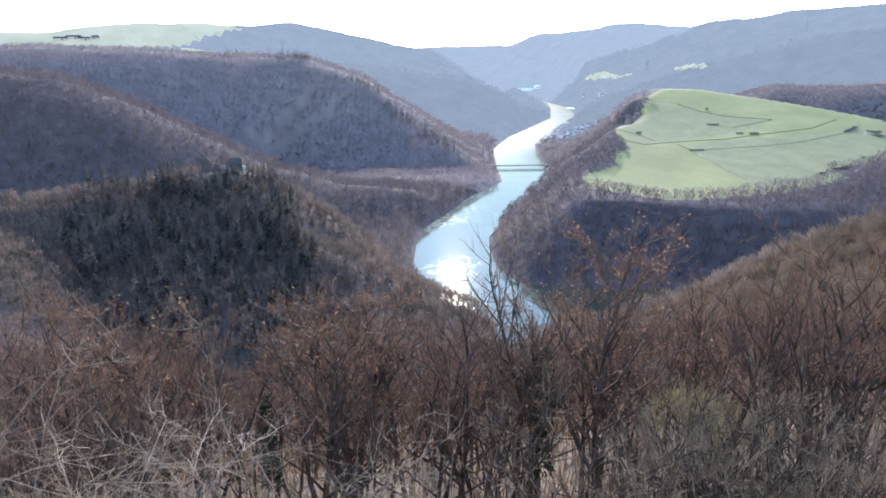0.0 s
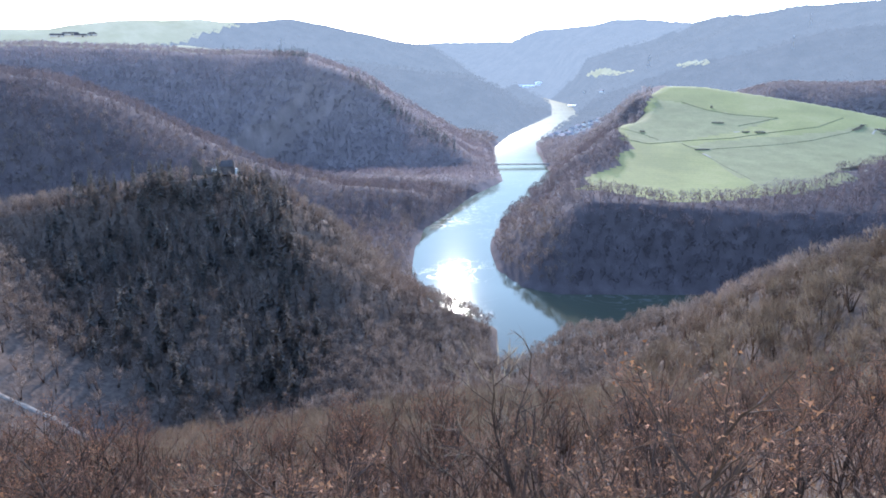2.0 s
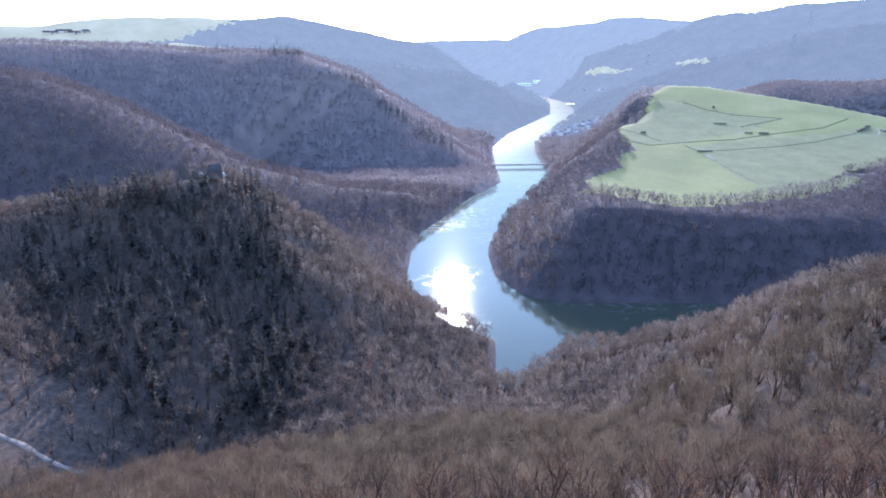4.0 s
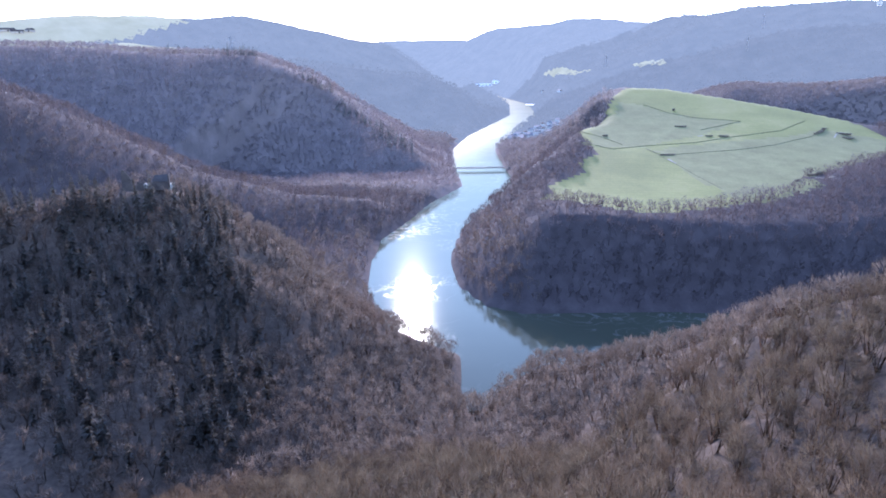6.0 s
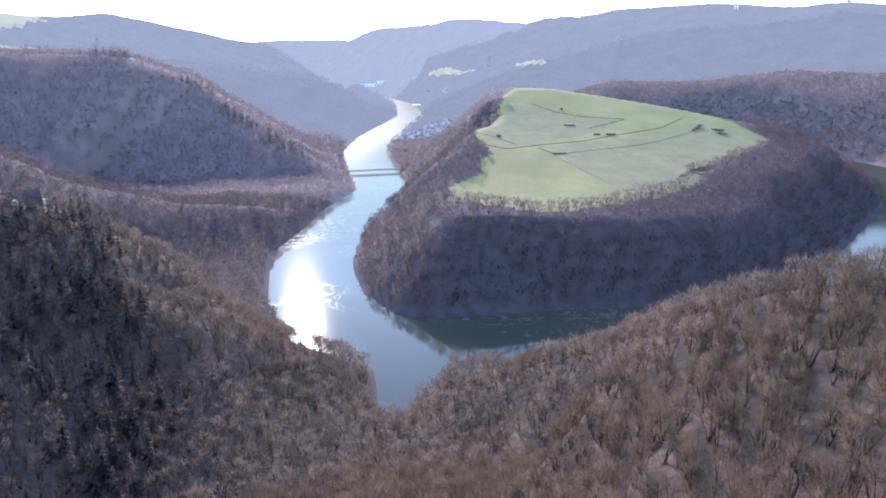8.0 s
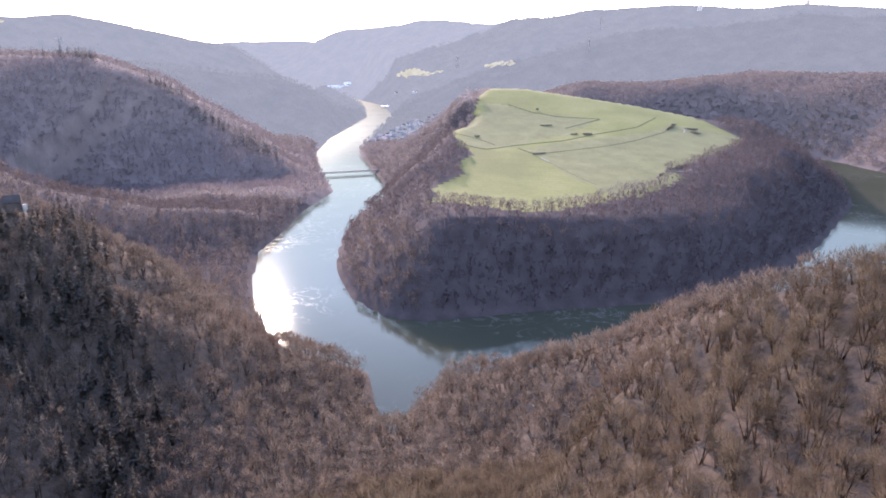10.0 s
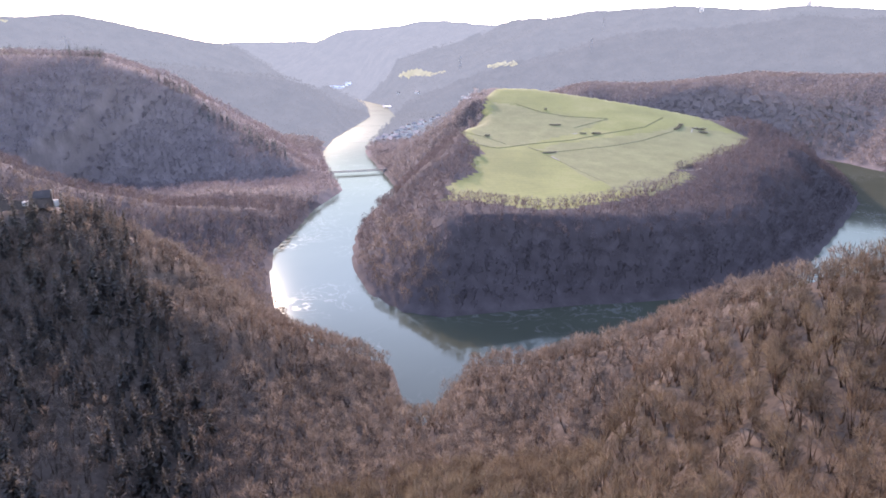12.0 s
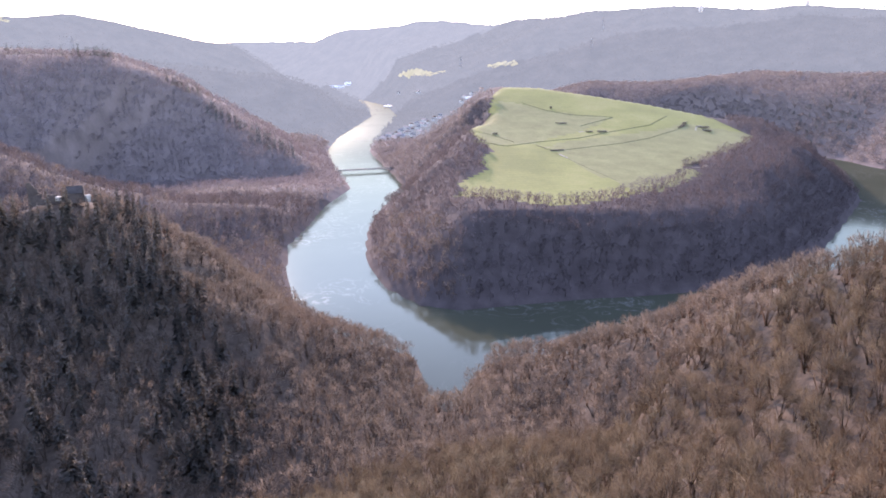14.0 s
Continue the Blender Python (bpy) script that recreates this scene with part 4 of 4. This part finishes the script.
# ---- castle ruin on the spur ----
def castle_ruin(x, y, turn):
    root = new("castle_ruin")
    z = ground_at(x, y) - 1
    root.matrix_world = pose(x, y, z, 0, 0, turn) @ Matrix.Scale(0.8, 4)

    def add(name, mat, build, label=""):
        bm = bmesh.new()
        build(bm)
        return part(name, bm_mesh(name, bm, mat), root, label)

    def keep(bm):
        for k in range(8):
            h_ = (13.8, 14.2, 13.6, 12.0, 10.6, 9.8, 7.6, 6.6)[k]
            box(bm, (1.0, 1.5, h_), (-16 + k * 0.95, 0, 0), 0.05 * math.sin(k))
        for k in range(6):
            box(bm, (1.4, 1.3, 9.0 + 1.3 * math.sin(k * 2)), (-16, 1.2 + k * 1.2, 0))

    def hall(bm):
        for k in range(7):
            box(bm, (1.5, 9, 6.2 + 0.5 * math.sin(k * 1.7)), (5 + k * 1.45, 0, 0))
        box(bm, (1.1, 8.5, 10.5), (14.6, 0, 0), 0, 0.55)

    def curtain(bm):
        for k in range(12):
            box(bm, (1.9, 1.2, 5.5 + 1.2 * math.sin(k * 1.3) + 0.8 * math.sin(k * 4)), (-14 + k * 1.8, -4 + 0.3 * math.sin(k), 0), 0.1 * math.sin(k))

    def roof(bm):
        a = [bm.verts.new(c) for c in ((4, -5, 6.3), (14.2, -5, 6.3), (14.2, 5, 6.3), (4, 5, 6.3), (5.2, 0, 10.2), (14.2, 0, 10.6))]
        for f in ((0, 1, 5, 4), (2, 3, 4, 5), (3, 0, 4), (0, 3, 2, 1), (1, 2, 5)):
            bm.faces.new([a[i] for i in f])

    add("keep_wall", STONE, keep, "jagged broken keep wall of dark stone")
    add("hall", STONE, hall)
    add("curtain_wall", STONE, curtain)
    add("roof", SLATE, roof, "dark slate roof over the hall")
    lodge = add("lodge", LIMEWASH, lambda bm: box(bm, (3.2, 4, 2.4), (0.5, -5.0, 2.6)), "whitewashed low wing")
    for k in range(2):
        bm = bmesh.new()
        box(bm, (0.7, 0.2, 1.0), (-0.3 + k * 1.5, -7.05, 3.2))
        part("window", bm_mesh("window", bm, GLASS), lodge)
    annex = add("annex", LIMEWASH, lambda bm: box(bm, (3.0, 3, 4.4), (16.8, -2, 0), 0.2), "small pale annex below the gable")
    return tagged(root, "ruined dark stone castle with a broken keep and slate-roofed hall", "castle")


castle_ruin(-141, 453, 8)


# ---- footbridge over the river ----
def footbridge(a, b_):
    a, b_ = Vector(a), Vector(b_)
    root = new("footbridge")
    mid_ = (a + b_) / 2
    root.location = mid_
    a, b_ = a - mid_, b_ - mid_
    side = Vector((-(b_ - a).y, (b_ - a).x, 0)).normalized() * 1.4

    def add(name, mat, lines, w, label=""):
        bm = bmesh.new()
        for p, q in lines:
            beam(bm, p, q, w)
        return part(name, bm_mesh(name, bm, mat), root, label)

    up = Vector((0, 0, 1.5))
    add("deck", BRIDGE, [(a - side * 0.4, b_ - side * 0.4), (a + side * 0.4, b_ + side * 0.4)], 0.7)
    for s_ in (-1, 1):
        add("girder", BRIDGE, [(a + side * s_, b_ + side * s_)], 0.5)
        add("top_pipe", BRIDGE, [(a + side * s_ + up, b_ + side * s_ + up)], 0.75)
    for k in range(1, 4):
        p = a + (b_ - a) * k / 4
        for s_ in (-1, 1):
            add("post", BRIDGE, [(p + side * s_, p + side * s_ + up)], 0.35)
    for k in (0.04, 0.96):
        p = a + (b_ - a) * k
        add("abutment", CONCRETE, [(p - Vector((0, 0, 9)), p - Vector((0, 0, 0.5)))], 3.0)
    return tagged(root, "long dark steel footbridge spanning the river", "bridge")


footbridge((76, 1066, 3.0), (160, 1074, 3.0))


# ---- village by the far bank ----
def house_meshes(long, deep, high, roof_mat):
    bm = bmesh.new()
    box(bm, (long, deep, high), (0, 0, 0))
    wall = bm_mesh("wall", bm, PLASTER)
    bm = bmesh.new()
    e = 0.5
    a = [bm.verts.new(c) for c in ((-long / 2 - e, -deep / 2 - e, high), (long / 2 + e, -deep / 2 - e, high), (long / 2 + e, deep / 2 + e, high), (-long / 2 - e, deep / 2 + e, high),
                                   (-long / 2 - e, 0, high + deep * 0.3), (long / 2 + e, 0, high + deep * 0.3))]
    for f in ((0, 1, 5, 4), (2, 3, 4, 5), (3, 0, 4), (1, 2, 5), (0, 3, 2, 1)):
        bm.faces.new([a[i] for i in f])
    roof = bm_mesh("roof", bm, roof_mat)
    wins = []
    for k in range(3):
        for f in range(2):
            bm = bmesh.new()
            box(bm, (1.2, 0.2, 1.4), (-long / 2 + long * (k + 0.5) / 3, -deep / 2, 1.0 + f * 2.7))
            wins.append(bm_mesh("window", bm, GLASS))
    return wall, roof, wins


HOUSES = [house_meshes(11, 8, 5.6, SLATE), house_meshes(14, 9, 5.6, TILE_ROOF), house_meshes(9, 8, 5.2, TILE_ROOF)]
for k, (x, y) in enumerate(HOUSE_SPOTS):
    wall, roof, wins = HOUSES[k % 3]
    ob = new("house")
    ob.matrix_world = pose(x, y, ground_at(x, y) - 0.4, 0, 0, 80 + 45 * math.sin(k * 2.1))
    part("wall", wall, ob)
    part("roof", roof, ob)
    for w in wins:
        part("window", w, ob)
    tagged(ob, "pale plastered village house with a pitched roof" if k % 3 else "pale plastered village house with a dark slate roof", "house", "village houses")


def shed_or_bank_strip(x, y, long, deep, high, turn):
    root = new("shed_or_bank_strip")
    root.matrix_world = pose(x, y, ground_at(x, y) - 1, 0, 0, turn)
    bm = bmesh.new()
    box(bm, (long, deep, high), (0, 0, 0))
    part("wall", bm_mesh("wall", bm, WHITE_SHEET), root)
    bm = bmesh.new()
    ends = [[bm.verts.new((sx * (long / 2 + 1), yy, zz)) for yy, zz in ((-deep / 2 - 1, high), (deep / 2 + 1, high), (0, high + deep * 0.12))] for sx in (-1, 1)]
    for i, j in ((0, 1), (1, 2), (2, 0)):
        bm.faces.new((ends[0][i], ends[0][j], ends[1][j], ends[1][i]))
    bm.faces.new(ends[0])
    bm.faces.new(ends[1])
    part("roof", bm_mesh("roof", bm, WHITE_SHEET), root, "pale low-pitched sheet roof")
    for k in range(4):
        bm = bmesh.new()
        box(bm, (long / 12, 0.3, high * 0.25), (long * (k - 1.5) / 4.5, -deep / 2, high * 0.35))
        part("window", bm_mesh("window", bm, GLASS), root)
    return tagged(root, "long white low-roofed shed or bank strip beside the far river bend", "building", "riverside sheds")


# The third, very low one stands in for a pale strip along the bank.
for spec in ((385, 3385, 80, 22, 9, 6), (438, 3370, 26, 34, 10, 12), (436, 2420, 46, 8, 3, -35), (560, 1955, 26, 9, 5, 35)):
    shed_or_bank_strip(*spec)


# ---- farm on the western plateau ----
for x, y, long, turn in ((-1062, 2062, 34, 12), (-1030, 2074, 42, -6), (-1000, 2068, 30, 18), (-975, 2084, 22, -30)):
    root = new("farm_barn")
    root.matrix_world = pose(x, y, ground_at(x, y) - 0.8, 0, 0, turn)
    bm = bmesh.new()
    box(bm, (long, 13, 5), (0, 0, 0))
    part("wall", bm_mesh("wall", bm, LIMEWASH), root)
    bm = bmesh.new()
    ends = [[bm.verts.new((sx * (long / 2 + 0.8), yy, zz)) for yy, zz in ((-7.4, 4.8), (7.4, 4.8), (0, 9.5))] for sx in (-1, 1)]
    for i, j in ((0, 1), (1, 2), (2, 0)):
        bm.faces.new((ends[0][i], ends[0][j], ends[1][j], ends[1][i]))
    bm.faces.new(ends[0])
    bm.faces.new(ends[1])
    part("roof", bm_mesh("roof", bm, SLATE), root, "dark pitched roof")
    bm = bmesh.new()
    box(bm, (5, 0.3, 4), (long * 0.2, -6.5, 0))
    part("door", bm_mesh("door", bm, GLASS), root)
    tagged(root, "long pale farm barn with a dark roof on the plateau", "barn", "farm barns")
skyline = np.array([(-1062 + 108 * u + rng.normal() * 6, 2157 + 56 * u + rng.normal() * 8) for u in np.linspace(0, 1, 22)])
skyline = np.column_stack([skyline, height(skyline[:, 0], skyline[:, 1]) - 0.5])
plant("skyline_trees", skyline, rng_scale(22, 0.8, 1.4), [rough_tree(13, 6.5, 60, 0.3, 3) for i in range(3)], [HEIGHTS_GLOW], "row of bare trees on the plateau's skyline", "trees")


# ---- pylons and the basin towers ----
def pylon_meshes(high):
    bm = bmesh.new()
    for sx in (-1, 1):
        for sy in (-1, 1):
            beam(bm, (sx * 3, sy * 3, 0), (sx * 0.7, sy * 0.7, high), 0.45)
    for k in range(6):
        z0, z1 = high * k / 6, high * (k + 1) / 6
        w0, w1 = 3 - 2.3 * k / 6, 3 - 2.3 * (k + 1) / 6
        for sy in (-1, 1):
            beam(bm, (-w0, sy * w0, z0), (w1, sy * w1, z1), 0.25)
            beam(bm, (w0, sy * w0, z0), (-w1, sy * w1, z1), 0.25)
    mast = bm_mesh("mast", bm, STEEL)
    arms = []
    for z, w in ((0.68, 8), (0.8, 10), (0.92, 7)):
        bm = bmesh.new()
        beam(bm, (-w, 0, high * z), (w, 0, high * z), 0.5)
        beam(bm, (-w, 0, high * z), (0, 0, high * z + 2.5), 0.3)
        beam(bm, (w, 0, high * z), (0, 0, high * z + 2.5), 0.3)
        arms.append(bm_mesh("arm", bm, STEEL))
    return mast, arms


mast, arms = pylon_meshes(38)
for k, (x, y, turn) in enumerate([(-331, 1532, 20), (-210, 2052, 20), (626, 2256, 60), (1000, 2050, 60), (890, 1900, 60), (-560, 2480, 10)]):
    ob = new("power_pylon")
    ob.matrix_world = pose(x, y, ground_at(x, y) - 0.5, 0, 0, turn)
    part("mast", mast, ob)
    for a_ in arms:
        part("arm", a_, ob)
    tagged(ob, "grey steel lattice power pylon among the woods", "pylon", "power pylons")

bm = bmesh.new()
box(bm, (14, 14, 22), (0, 0, 0), 0, 0.92)
shaft = bm_mesh("shaft", bm, CONCRETE)
bm = bmesh.new()
box(bm, (16.5, 16.5, 4), (0, 0, 22))
cap = bm_mesh("cap", bm, CONCRETE)
for x, y in ((1257, 1950), (1490, 1795)):
    ob = new("intake_tower")
    ob.matrix_world = pose(x, y, ground_at(x, y) - 2, 0, 0, 30) @ Matrix.Scale(0.7, 4)
    part("shaft", shaft, ob)
    part("cap", cap, ob)
    tagged(ob, "square concrete intake tower on the plateau's rim", "tower", "intake towers")

# ---- ivy-clad tree and yellow-green shrub below the viewpoint ----
ivy_places = [(6.3, 39.0, 20.5), (-14.0, 47.0, 18.0)]
for x, y, high in ivy_places:
    wood, crown, tips = grow(18, 1, 16, 5)
    n = 1500
    t_ = rng.random(n)
    ang = rng.random(n) * 6.283
    rad = 0.35 + 0.55 * rng.random(n) * (1.1 - t_)
    c = np.stack([np.cos(ang) * rad, np.sin(ang) * rad, 4.5 + 8 * t_], -1)
    leaves = (c[:, None] + rng.normal(size=(n, 3, 3)) * 0.13).reshape(-1, 3)
    root = new("ivy_clad_tree")
    root.matrix_world = pose(x, y, ground_at(x, y) - 0.3, 0, 0, 40 * x) @ Matrix.Scale(high / 18, 4)
    part("trunk", loose("trunk", wood, [BARK]), root)
    part("crown", loose("crown", crown, [TWIG]), root)
    part("ivy", loose("ivy", leaves, [IVY]), root, "dark green ivy wrapped round the stem")
    tagged(root, "bare tree with dark ivy climbing its stem", "tree", "hilltop trees")
for x, y, sc in ((13.4, 32.6, 0.86), (16.4, 35.5, 0.76)):
    n = 900
    d_ = rng.normal(size=(n, 3))
    d_[:, 2] = d_[:, 2] * 0.8 + 0.25
    d_ /= np.linalg.norm(d_, axis=1)[:, None]
    far_ = (1.0 + 0.9 * np.sqrt(rng.random(n)))[:, None]
    root_ = np.array([0, 0, 7.6]) + d_ * far_ * np.array([1.0, 1.0, 1.15])
    tip = root_ + d_ * 0.45 + np.array([0, 0, 0.3]) + rng.normal(size=(n, 3)) * 0.28
    out = []
    blades(root_, tip, np.full(n, 0.022), out)
    wood = []
    for k in range(7):
        st, d = bend((0.2 * math.cos(k), 0.2 * math.sin(k), 0), (0.2 * math.cos(k * 0.9), 0.2 * math.sin(k * 0.9), 1), 8.5, 5, 0.02, 0.06)
        tube(st, np.linspace(0.09, 0.02, 6), wood, 4)
    ob = new("yellow_green_willow")
    ob.matrix_world = pose(x, y, ground_at(x, y) - 0.2, 0, 0, 50 * x) @ Matrix.Scale(sc * 1.3, 4)
    part("stems", loose("stems", np.array(wood).reshape(-1, 3), [BARK]), ob)
    part("crown", loose("crown", np.concatenate(out), [CATKIN]), ob)
    tagged(ob, "rounded yellow-green willow in early bud on the slope", "shrub", "willows")
